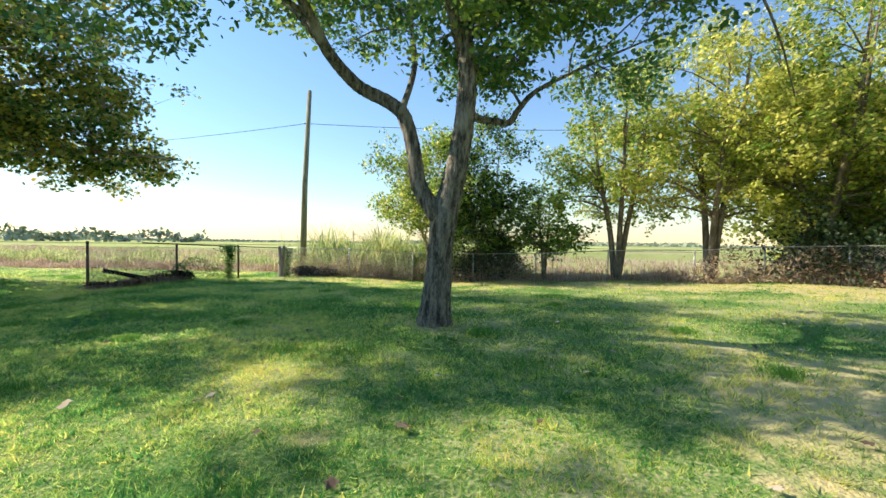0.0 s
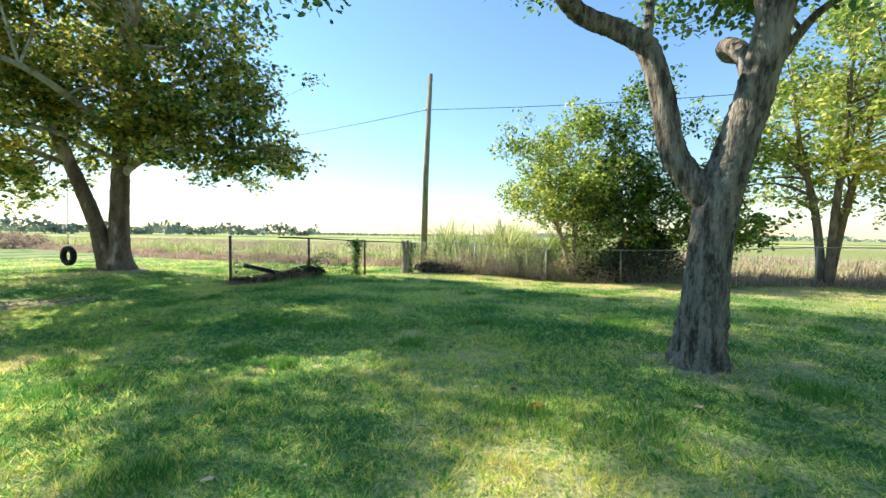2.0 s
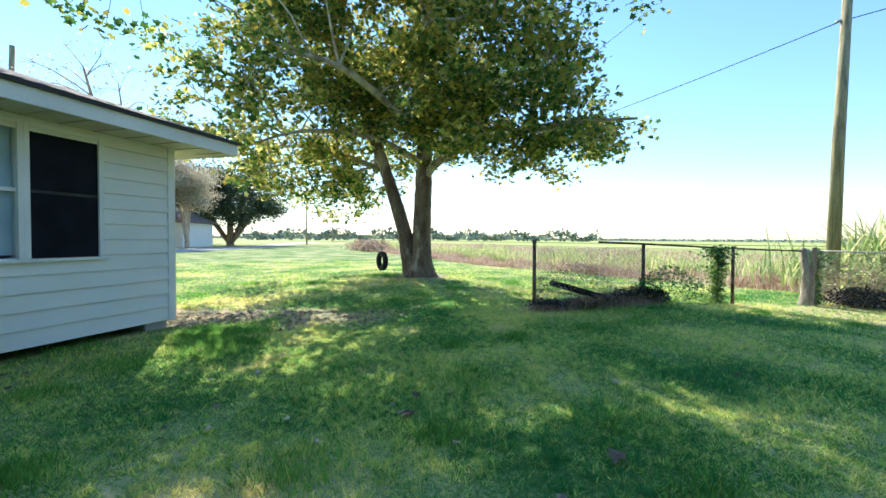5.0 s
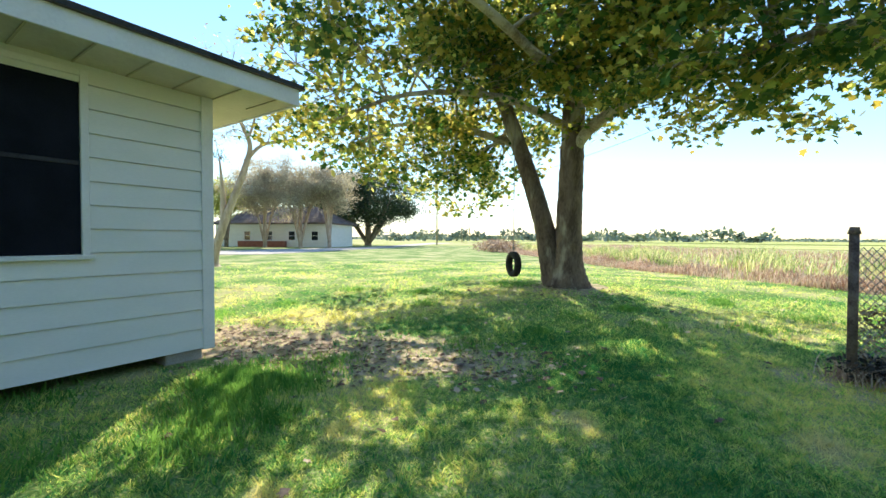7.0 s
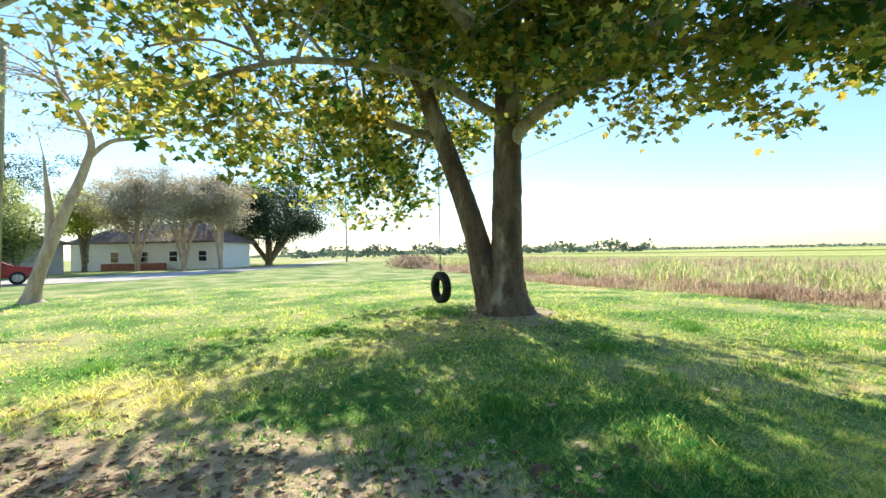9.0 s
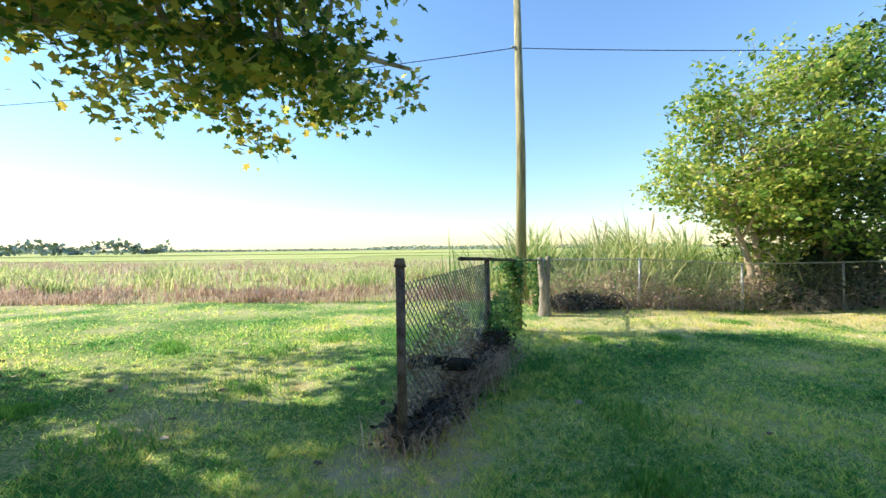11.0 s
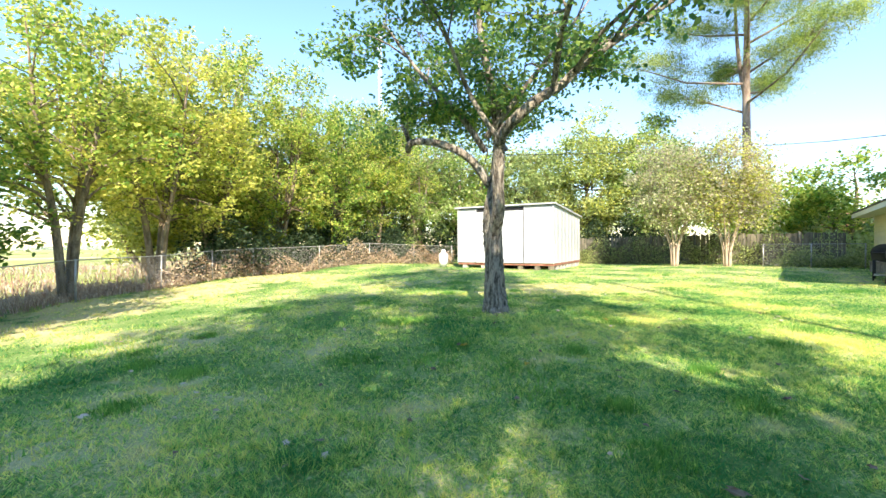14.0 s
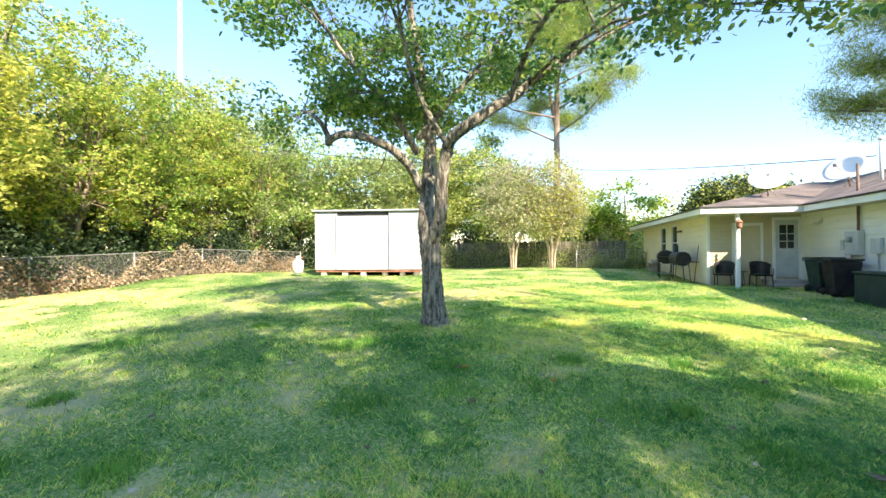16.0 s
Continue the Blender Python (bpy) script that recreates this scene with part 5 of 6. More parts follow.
# ---- tyre swing ----
tz = 0.42
ts = thing("tyre_swing", "worn black tyre hanging by a rope from the sycamore", "tyre swing", at=(-16.9, 12.7, 0))
ts.matrix_basis = pose(-16.9, 12.6, tz + .06, 0, 0, -6)
bm = bmesh.new()
prof = [(0.17, -0.05), (0.22, -0.08), (0.29, -0.075), (0.31, -0.05), (0.31, 0.05), (0.29, 0.075), (0.22, 0.08), (0.17, 0.05), (0.2, 0.0)]
rings = []
for i in range(32):
    a = 2 * math.pi * i / 32
    rings.append([bm.verts.new((r * math.cos(a), w, r * math.sin(a))) for r, w in prof])
for i in range(32):
    for k in range(len(prof)):
        bm.faces.new((rings[i][k], rings[(i + 1) % 32][k], rings[(i + 1) % 32][(k + 1) % len(prof)], rings[i][(k + 1) % len(prof)]))
bmesh.ops.recalc_face_normals(bm, faces=bm.faces)
part("tyre", bm, M_RUBBER, ts, smooth=True)
tubes("rope", [[(0, 0, 0.2, .012), (0, 0, 0.36, .012), (0, 0, 2.0, .012), (0.05, 0, 4.5, .012)]], M_ROPE, ts, sides=6)
cyl("knot", (0, 0, 0.36), (0, 0, 0.45), 0.03, 0.02, M_ROPE, ts)


# ---- porch things ----
def place(u, n, dz=0.0):
    p = hp(u, n)
    return p.x, p.y, gz(p.x, p.y) + dz


def kettle_grill(u, n, rz):
    g = thing("gas_grill", "black gas grill with a rounded lid beside the house wall", "grill", at=place(u, n), rz=rz)
    g.scale = (1.12, 1.12, 1.12)
    bm = bmesh.new()
    bmesh.ops.create_cone(bm, cap_ends=True, segments=20, radius1=0.3, radius2=0.3, depth=0.85, matrix=Matrix.Translation((0, 0, 0.92)) @ Euler((0, radians(90), 0)).to_matrix().to_4x4())
    bmesh.ops.scale(bm, vec=(1, 1, 0.9), verts=bm.verts)
    part("lid", bm, M_BLACK, g, smooth=False)
    boxpart("firebox", (-0.42, -0.28, 0.62), (0.42, 0.28, 0.84), M_BLACK, g)
    boxpart("side_shelf", (-0.8, -0.25, 0.82), (-0.43, 0.25, 0.85), M_BLACK, g), boxpart("side_shelf", (0.43, -0.25, 0.82), (0.8, 0.25, 0.85), M_BLACK, g)
    for x in (-0.38, 0.38):
        for y in (-0.24, 0.24):
            cyl("leg", (x, y, 0), (x, y, 0.62), 0.02, 0.02, M_BLACK, g, sides=6)
    boxpart("bottom_shelf", (-0.4, -0.25, 0.15), (0.4, 0.25, 0.18), M_STEEL, g)
    cyl("lid_handle", (-0.25, 0.34, 0.95), (0.25, 0.34, 0.95), 0.015, 0.015, M_STEEL, g, "steel lid handle", 6)


def barrel_smoker(u, n, rz):
    g = thing("barrel_smoker", "black barrel smoker on legs with a short chimney by the wall", "smoker", at=place(u, n), rz=rz)
    g.scale = (1.1, 1.1, 1.1)
    bm = bmesh.new()
    bmesh.ops.create_cone(bm, cap_ends=True, segments=20, radius1=0.26, radius2=0.26, depth=0.95, matrix=Matrix.Translation((0, 0, 0.85)) @ Euler((0, radians(90), 0)).to_matrix().to_4x4())
    bmesh.ops.bevel(bm, geom=bm.edges[:], offset=0.01, segments=1, affect="EDGES")
    part("barrel", bm, M_BLACK, g)
    cyl("chimney", (-0.3, 0, 1.05), (-0.3, 0, 1.35), 0.05, 0.05, M_BLACK, g)
    cyl("chimney_cap", (-0.3, 0, 1.35), (-0.3, 0, 1.37), 0.075, 0.06, M_BLACK, g)
    boxpart("front_shelf", (-0.45, 0.27, 0.72), (0.45, 0.5, 0.75), M_BLACK, g)
    for x in (-0.35, 0.35):
        for y in (-0.2, 0.2):
            cyl("leg", (x, y * 1.3, 0), (x, y, 0.7), 0.018, 0.018, M_RUST, g, sides=6)


def patio_chair(u, n, rz, label):
    c = thing("patio_chair", label, "chair", "patio chairs", place(u, n), rz)
    boxpart("seat", (-0.27, -0.25, 0.38), (0.27, 0.27, 0.43), M_BLACK, c, bevel=0.02)
    bm = bmesh.new()
    sl = []
    for i in range(13):
        a = math.radians(-105 + 210 * i / 12)
        sl.append((0.31 * math.sin(a), -0.05 - 0.25 * math.cos(a), 0.74 + 0.14 * math.cos(a * 0.86)))
    tubes("back_rim", [[(*p, 0.018) for p in sl]], M_BLACK, c, sides=6)
    bm = bmesh.new()
    for p, q in zip(sl, sl[1:]):
        v = [bm.verts.new(w) for w in ((p[0] * .86, p[1] * .9, .44), (q[0] * .86, q[1] * .9, .44), (q[0] * .98, q[1], q[2] - .01), (p[0] * .98, p[1], p[2] - .01))]
        bm.faces.new(v)
    bmesh.ops.remove_doubles(bm, verts=bm.verts, dist=0.001)
    bmesh.ops.solidify(bm, geom=bm.faces[:], thickness=0.014)
    part("wicker_back", bm, M_BLACK, c)
    for i in range(1, 12):
        p = sl[i]
        cyl("back_slat", (p[0] * .85, p[1] * .9 + .0, 0.42), p, 0.012, 0.012, M_BLACK, c, sides=5)
    for x in (-0.24, 0.24):
        for y in (-0.22, 0.24):
            cyl("leg", (x * 1.08, y * 1.1, 0), (x, y, 0.4), 0.017, 0.017, M_BLACK, c, sides=6)
        cyl("arm_post", (x * 1.2, 0.2, 0.4), (x * 1.25, 0.18, 0.64), 0.014, 0.014, M_BLACK, c, sides=6)
    return c


def wheelie_bin(u, n, rz, label, material):
    b = thing("wheelie_bin", label, "bin", "wheelie bins", place(u, n), rz)
    bm = bmesh.new()
    lo = [bm.verts.new(p) for p in ((-.24, -.25, .05), (.24, -.25, .05), (.24, .25, .05), (-.24, .25, .05))]
    hi = [bm.verts.new(p) for p in ((-.31, -.36, 1.02), (.31, -.36, 1.02), (.31, .34, 1.02), (-.31, .34, 1.02))]
    for i in range(4):
        bm.faces.new((lo[i], lo[(i + 1) % 4], hi[(i + 1) % 4], hi[i]))
    bm.faces.new(lo[::-1]), bm.faces.new(hi)
    bmesh.ops.bevel(bm, geom=bm.edges[:], offset=0.02, segments=1, affect="EDGES")
    part("bin_body", bm, material, b)
    bm = box(bmesh.new(), (-.34, -.40, 1.03), (.34, .38, 1.09), 0.02)
    part("lid", bm, material, b)
    cyl("handle_bar", (-.26, -.44, 1.0), (.26, -.44, 1.0), 0.018, 0.018, material, b, sides=8)
    for x in (-.25, .25):
        cyl("wheel", (x - .03, -.27, .12), (x + .03, -.27, .12), 0.12, 0.12, M_RUBBER, b, sides=16)
    return b


kettle_grill(19.75, 3.7, HZ + 170)
barrel_smoker(18.05, 3.6, HZ + 180)
patio_chair(16.25, 2.65, HZ + 60, "black patio chair with a curved slatted back by the porch post")
patio_chair(16.15, 1.55, HZ + 90, "black patio chair with curved back facing the lawn")
wheelie_bin(14.55, 0.55, HZ + 185, "dark green wheelie bin standing against the house wall", M_DARKGREEN)
wheelie_bin(13.65, 0.62, HZ + 176, "black wheelie bin standing against the house wall", M_BLACK)
st = thing("side_table", "small round black wire table between patio chairs", "table", at=place(16.3, 2.1))
cyl("tabletop", (0, 0, 0.5), (0, 0, 0.52), 0.2, 0.2, M_BLACK, st, sides=20)
for k in range(3):
    a = k * 2.1
    cyl("leg", (.17 * math.cos(a), .17 * math.sin(a), 0), (.1 * math.cos(a), .1 * math.sin(a), .5), .01, .01, M_BLACK, st, sides=5)
sb = thing("storage_box", "dark blue-green deck box against the house wall", "storage box", at=place(12.0, 0.62), rz=HZ)
boxpart("box_body", (-.65, -.3, 0.0), (.65, .3, .78), M_DARKGREEN, sb, bevel=0.02)
boxpart("lid", (-.68, -.33, .785), (.68, .33, .85), M_DARKGREEN, sb, bevel=0.015)
ac = thing("planter_stand", "low stand with grey pots by the far window", "planter", at=place(22.6, 3.5), rz=HZ)
boxpart("stand_top", (-.5, -.2, .4), (.5, .2, .44), M_WOOD, ac)
for x in (-.45, .42):
    boxpart("stand_leg", (x, -.18, 0), (x + .05, .18, .4), M_WOOD, ac)
cyl("pot", (-.2, 0, .441), (-.2, 0, .62), .1, .13, M_CONC, ac)
cyl("pot", (.2, 0, .441), (.2, 0, .6), .09, .12, M_CONC, ac)
tl = thing("garden_tool", "red-handled garden tool leaning on the house wall", "garden tool", at=place(17.4, 3.1))
cyl("tool_handle", (0.1, 0.25, 0.0), (0.0, 0.0, 1.5), .015, .015, M_REDBROWN, tl, sides=6)
boxpart("tool_head", (0.02, 0.2, 0.0), (0.2, 0.3, 0.04), M_BLACK, tl)


def wall_fitting(name, label, category):
    t = thing(name, label, category)
    t.matrix_basis = HM
    return t


mb = wall_fitting("electric_meter", "grey electric meter box with round glass meter on the siding", "electric meter")
boxpart("meter_box", (13.7, 0.027, 1.25), (14.25, 0.2, 1.95), M_GREYBOX, mb, bevel=0.012)
cyl("meter_glass", (14.0, 0.2, 1.7), (14.0, 0.3, 1.7), 0.09, 0.08, M_STEEL, mb, sides=16)
cyl("conduit", (13.85, 0.09, 1.96), (13.85, 0.09, 3.9), 0.035, 0.035, M_RUST, mb, "rusty service conduit")
cyl("conduit", (14.2, 0.06, 0.1), (14.2, 0.06, 1.25), 0.025, 0.025, M_STEEL, mb, "grey conduit")
jb = wall_fitting("junction_box", "small grey junction box on the white siding", "junction box")
boxpart("box_body", (13.0, 0.027, 1.3), (13.35, 0.13, 1.72), M_GREYBOX, jb, bevel=0.01)
cyl("conduit", (13.15, 0.06, 0.2), (13.15, 0.06, 1.3), 0.02, 0.02, M_STEEL, jb)
jb2 = wall_fitting("junction_box", "narrow grey junction box beside the electric meter", "junction box")
boxpart("box_body", (14.45, 0.027, 1.4), (14.62, 0.1, 1.7), M_GREYBOX, jb2, bevel=0.01)
fl = wall_fitting("flood_lamp", "white twin floodlight under the eave", "lamp")
boxpart("lamp_base", (15.55, 0.027, 2.3), (15.7, 0.07, 2.45), M_TRIM, fl)
for x in (15.56, 15.7):
    cyl("lamp_head", (x, 0.07, 2.38), (x + .03, 0.2, 2.3), 0.05, 0.065, M_TRIM, fl)
fan = wall_fitting("wall_lamp", "small rusty lamp beside the far window", "lamp")
boxpart("lamp_bracket", (19.7, WING_N + .027, 2.2), (20.2, WING_N + .12, 2.28), M_RUST, fan)


def dish(u, n, z, rz, label):
    d = thing("satellite_dish", label, "satellite dish", "satellite dishes")
    p = hp(u, n)
    d.matrix_basis = pose(p.x, p.y, z, 0, 0, rz)
    bm = bmesh.new()
    R = 0.55
    prev = None
    rows = []
    for i in range(5):
        r = R * i / 4
        rows.append([bm.verts.new((r * math.cos(a) * 1.1, r * math.sin(a), 0.22 * (r / R) ** 2 * R)) for a in [2 * math.pi * k / 24 for k in range(24)]] if i else [bm.verts.new((0, 0, 0))])
    for k in range(24):
        bm.faces.new((rows[0][0], rows[1][k], rows[1][(k + 1) % 24]))
        for i in range(1, 4):
            bm.faces.new((rows[i][k], rows[i + 1][k], rows[i + 1][(k + 1) % 24], rows[i][(k + 1) % 24]))
    bmesh.ops.recalc_face_normals(bm, faces=bm.faces)
    bmesh.ops.solidify(bm, geom=bm.faces[:], thickness=0.012)
    bmesh.ops.transform(bm, matrix=Matrix.Translation((0, 0.12, 0.62)) @ Euler((radians(-55), 0, 0)).to_matrix().to_4x4(), verts=bm.verts)
    part("reflector", bm, M_TRIM, d, smooth=True)
    cyl("mast", (0, -0.15, -0.1), (0, 0.05, 0.6), 0.022, 0.022, M_RUST, d)
    cyl("feed_arm", (0, 0.02, 0.45), (0, 0.6, 0.72), 0.012, 0.012, M_STEEL, d)
    boxpart("feed_head", (-.05, .55, .68), (.05, .68, .78), M_STEEL, d)
    for x in (-.3, .3):
        cyl("brace", (x, -0.25, -0.05), (0, -0.02, 0.4), 0.012, 0.012, M_STEEL, d)


dish(17.3, 0.8, 3.4, 10, "white satellite dish on the brown shingle roof")
dish(16.3, -1.1, 3.5, -25, "white satellite dish on the lower roof slope")
vp = wall_fitting("roof_vent", "thin grey vent pipe standing on the roof", "vent")
cyl("vent_pipe", (15.0, -1.2, 3.4), (15.0, -1.2, 4.8), 0.05, 0.05, M_TRIM, vp)
cyl("vent_cap", (15.0, -1.2, 4.8), (15.0, -1.2, 4.9), 0.1, 0.05, M_TRIM, vp)
# unseen mast added to cast the narrow shadow line across the lawn
am = wall_fitting("shadow_mast", "unseen grey mast near the back wall, added to cast a lawn shadow", "mast")
cyl("mast", (3.6, 0.72, -0.4), (3.6, 0.72, 10.5), 0.09, 0.08, M_STEEL, am)

# ---- west side: drive, car, neighbours ----
def flat_patch(name, label, pts, z, material):
    bm = bmesh.new()
    vs = [bm.verts.new((x, y, gz(x, y) + z)) for x, y in pts]
    f = bm.faces.new(vs)
    r = bmesh.ops.extrude_face_region(bm, geom=[f])
    bmesh.ops.translate(bm, vec=(0, 0, -0.12), verts=[v for v in r["geom"] if isinstance(v, bmesh.types.BMVert)])
    bmesh.ops.recalc_face_normals(bm, faces=bm.faces)
    ob = part(name, bm, material)
    return tagged(ob, label, name, kind="structure")


flat_patch("road", "pale gravel drive crossing the lawn to the neighbour", [(-38.5, -14), (-46, -14), (-50, 3), (-66, 20), (-95, 34), (-130, 52), (-130, 60), (-92, 38), (-60, 21), (-47, 11), (-40.5, 6.5)], 0.03, M_GRAVEL)


def make_car():
    c = thing("car", "dark red four-door saloon parked on the gravel drive", "car", at=(-41.2, 0.2, gz(-41, 1) + 0.05), rz=100)
    prof = [(-2.3, .35), (-2.35, .75), (-2.2, .95), (-1.55, 1.0), (-0.85, 1.36), (-0.2, 1.44), (0.45, 1.40), (1.2, 1.0), (2.05, .88), (2.35, .68), (2.38, .35)]
    bm = bmesh.new()
    L = [bm.verts.new((x, -.88 + (0.14 if z > 1.1 else 0), z)) for x, z in prof]
    R = [bm.verts.new((x, .88 - (0.14 if z > 1.1 else 0), z)) for x, z in prof]
    n = len(prof)
    for i in range(n):
        bm.faces.new((L[i], L[(i + 1) % n], R[(i + 1) % n], R[i]))
    bm.faces.new(L[::-1]), bm.faces.new(R)
    bmesh.ops.recalc_face_normals(bm, faces=bm.faces)
    bmesh.ops.bevel(bm, geom=bm.edges[:], offset=0.05, segments=2, affect="EDGES")
    body = part("body", bm, M_CARRED, c)
    for s in (-1, 1):
        for pts in ([(-1.35, 1.03), (-0.85, 1.3), (-0.25, 1.36), (-0.25, 1.03)], [(-0.18, 1.03), (-0.18, 1.36), (0.4, 1.32), (1.0, 1.03)]):
            bm = bmesh.new()
            a = [bm.verts.new((x, s * (0.885 - 0.3 * max(0, z - 1.0)), z)) for x, z in pts]
            b = [bm.verts.new((x, s * (0.905 - 0.3 * max(0, z - 1.0)), z)) for x, z in pts]
            for i in range(4):
                bm.faces.new((a[i], a[(i + 1) % 4], b[(i + 1) % 4], b[i]))
            bm.faces.new(a[::-1]), bm.faces.new(b)
            bmesh.ops.recalc_face_normals(bm, faces=bm.faces)
            part("window", bm, M_GLASSDARK, c, "dark side window")
        for x in (-1.45, 1.45):
            w = cyl("wheel", (x, s * .72, .33), (x, s * .92, .33), .33, .33, M_RUBBER, c, sides=20)
            cyl("rim", (x, s * .925, .33), (x, s * .935, .33), .22, .2, M_STEEL, w, "silver rim", 14)
        boxpart("tail_light" if s < 0 else "head_light", (2.28, s * .78 - .12, .62), (2.4, s * .78 + .12, .74), M_TRIM, c)
        boxpart("tail_light", (-2.38, s * .72 - .14, .74), (-2.3, s * .72 + .14, .88), M_BRICK, c, "red tail light")


make_car()


def simple_house(name, label, x, y, rz, L, W, H, rise, wall_m, roof_m, wins, door=True):
    h = thing(name, label, "house", "neighbouring houses", (x, y, gz(x, y)), rz)
    boxpart("wall", (-L / 2, -W / 2, -.2), (L / 2, W / 2, H), wall_m, h, bevel=0.0)
    bm = bmesh.new()
    O = 0.5
    c = [(-L / 2 - O, -W / 2 - O), (L / 2 + O, -W / 2 - O), (L / 2 + O, W / 2 + O), (-L / 2 - O, W / 2 + O)]
    lo = [bm.verts.new((*p, H + .004)) for p in c]
    mid = [bm.verts.new((*p, H + .18)) for p in c]
    a, b = bm.verts.new((-L / 2 + W * .45, 0, H + .18 + rise)), bm.verts.new((L / 2 - W * .45, 0, H + .18 + rise))
    bm.faces.new(lo[::-1])
    for i in range(4):
        bm.faces.new((lo[i], lo[(i + 1) % 4], mid[(i + 1) % 4], mid[i]))
    bm.faces.new((mid[0], mid[1], b, a)), bm.faces.new((mid[2], mid[3], a, b)), bm.faces.new((mid[3], mid[0], a)), bm.faces.new((mid[1], mid[2], b))
    bmesh.ops.recalc_face_normals(bm, faces=bm.faces)
    part("roof", bm, roof_m, h)
    for i in range(wins):
        u = -L / 2 + L * (i + .5) / wins
        w = new("window")
        w.parent = h
        w.matrix_basis = Matrix.Translation((u, -W / 2 - .03, 0))
        boxpart("pane", (-.45, -.01, .95), (.45, .015, 2.1), M_GLASSDARK, w, "dark window glass", 0.0)
        for lo_, hi_ in (((-.53, .86), (-.45, 2.19)), ((.45, .86), (.53, 2.19)), ((-.45, 2.1), (.45, 2.19)), ((-.45, .86), (.45, .95)), ((-.45, 1.5), (.45, 1.56))):
            boxpart("window_frame", (lo_[0], -.03, lo_[1]), (hi_[0], .027, hi_[1]), M_TRIM, w, "", 0.0)
    return h


simple_house("neighbour_house", "low white house with a dark hipped roof beyond the drive", -72.5, 8.5, 56, 17, 8, 3.1, 2.4, M_SIDING, M_SHINGLE, 5)
boxpart("brick_planter", (-4.2, -5.0, -.1), (3.0, -4.6, .8), M_BRICK, bpy.data.objects["neighbour_house"], "low red brick wall")
simple_house("garage", "white garage with a grey roof beside the gravel drive", -60, -5.0, 70, 9, 7, 2.7, 1.6, M_SHED, M_SHINGLE, 2)
simple_house("neighbour_house", "grey wooden house with reddish roof seen over the back fence", 17.0, -34.0, -40, 12, 8, 2.4, 1.6, M_WOOD, M_REDBROWN, 4)
oak = big_tree("oak_tree", "broad dark live oak beside the neighbouring house", -80, 22.0, 13.5, 10.5, M_LEAF_DARK, None, 3.2, 50, 560, 80, 0.32, M_TWIG, 0.7, 7, rb=0.6)
for i, (x, y, H, R, m, lab) in enumerate([(-62, 9.9, 11.8, 4.6, M_LEAF_GREY, "grey half-bare tree before the neighbouring house"), (-64.8, 5.8, 11.2, 4.3, M_LEAF_GREY, "grey half-bare tree before the neighbouring house"),
                                          (-55.4, -1.9, 7.6, 2.9, M_LEAF_OLIVE, "round green tree beside the parked car"), (-70, -6.5, 16, 6.5, M_LEAF_DARK, "tall leafy tree behind the garage"),
                                          (-84, 6, 14, 6.5, M_LEAF_GREY, "tall greyish tree behind the neighbouring house"), (-95, 20, 11, 6, M_LEAF_DARK, "dark tree beyond the live oak"),
                                          (-67.5, 1.2, 8.6, 2.4, M_LEAF_Y, "slender yellow-green tree before the neighbouring house"),
                                          (-60.5, 13.2, 10.4, 3.8, M_LEAF_GREY, "grey half-bare tree before the neighbouring house")]):
    big_tree("roadside_tree", lab, x, y, H, R, m, None, (4.0, 4.0, .6, 4.0, 5.0, 2.0, 4.0, 4.5)[i], 60 + i, 300, 60, 0.2, M_TWIG if m is not M_LEAF_GREY else M_PALEBARK, 0.5, 5, group="trees by the drive", rb=0.25, shell=0.1)
x, y = -28.3, 4.65
z = gz(x, y)
tree("bare_tree", "crooked pale-barked tree almost bare of leaves on the lawn", "tree", (x, y, z),
     [[(x, y, z - .1, .45), (x, y, z + .15, .27), (x + .05, y + .12, z + .7, .19), (x, y + .5, z + 2.0, .17), (x, y + .95, z + 3.3, .15), (x, y + 1.3, z + 4.35, .13), (x + .1, y + 1.5, z + 5.3, .10),
       (x + .3, y + 1.2, z + 6.1, .08), (x + .2, y + .8, z + 6.9, .07), (x + .1, y + .45, z + 8.4, .03)],
      [(x, y + 1.3, z + 4.6, .09), (x + .1, y + 2.0, z + 5.35, .075), (x + .2, y + 3.0, z + 5.6, .06), (x + .1, y + 4.3, z + 6.2, .02)],
      [(x, y + .4, z + 1.7, .13), (x - .1, y + .42, z + 2.8, .12), (x, y + .38, z + 3.6, .08), (x, y + .3, z + 4.7, .025)],
      [(x + .1, y + 1.4, z + 5.5, .06), (x, y + 1.7, z + 6.6, .05), (x, y + 1.6, z + 8.0, .015)]],
     [(x, y + 1.0, z + 6.9, 3.2, 3.2, 2.2)], 210, 4, 0.3, 0.12, LEAF_OVAL, M_PALEBARK, M_LEAF_GREY, 77, twig=0.012, shell=0.3, poolz=z + 4.0, bough=6, bspread=0.5)
sp = thing("street_pole", "leaning yellowish wooden pole beside the gravel drive", "utility pole", at=(-37.4, 1.7, gz(-37, 2)))
tubes("pole", [[(0, 0, -.2, .17), (0, .35, 11.5, .12)]], M_POLE, sp, sides=10)
for i, (x, y, H) in enumerate([(-88, 38, 16), (-150, 72, 12), (-210, 104, 12)]):
    q = thing("street_pole", "distant grey wooden utility pole along the road", "utility pole", "poles along the road", (x, y, gz(x, y)))
    cyl("pole", (0, 0, -.2), (0, 0, H), .16, .1, M_POLE, q)
cell = thing("radio_mast", "slim pale lattice mast far beyond the trees", "mast", at=(105, -6.6, 0))
for a in range(3):
    cyl("mast_leg", (.5 * math.cos(a * 2.1), .5 * math.sin(a * 2.1), 0), (.4 * math.cos(a * 2.1), .4 * math.sin(a * 2.1), 62), .07, .06, M_TRIM, cell, sides=5)
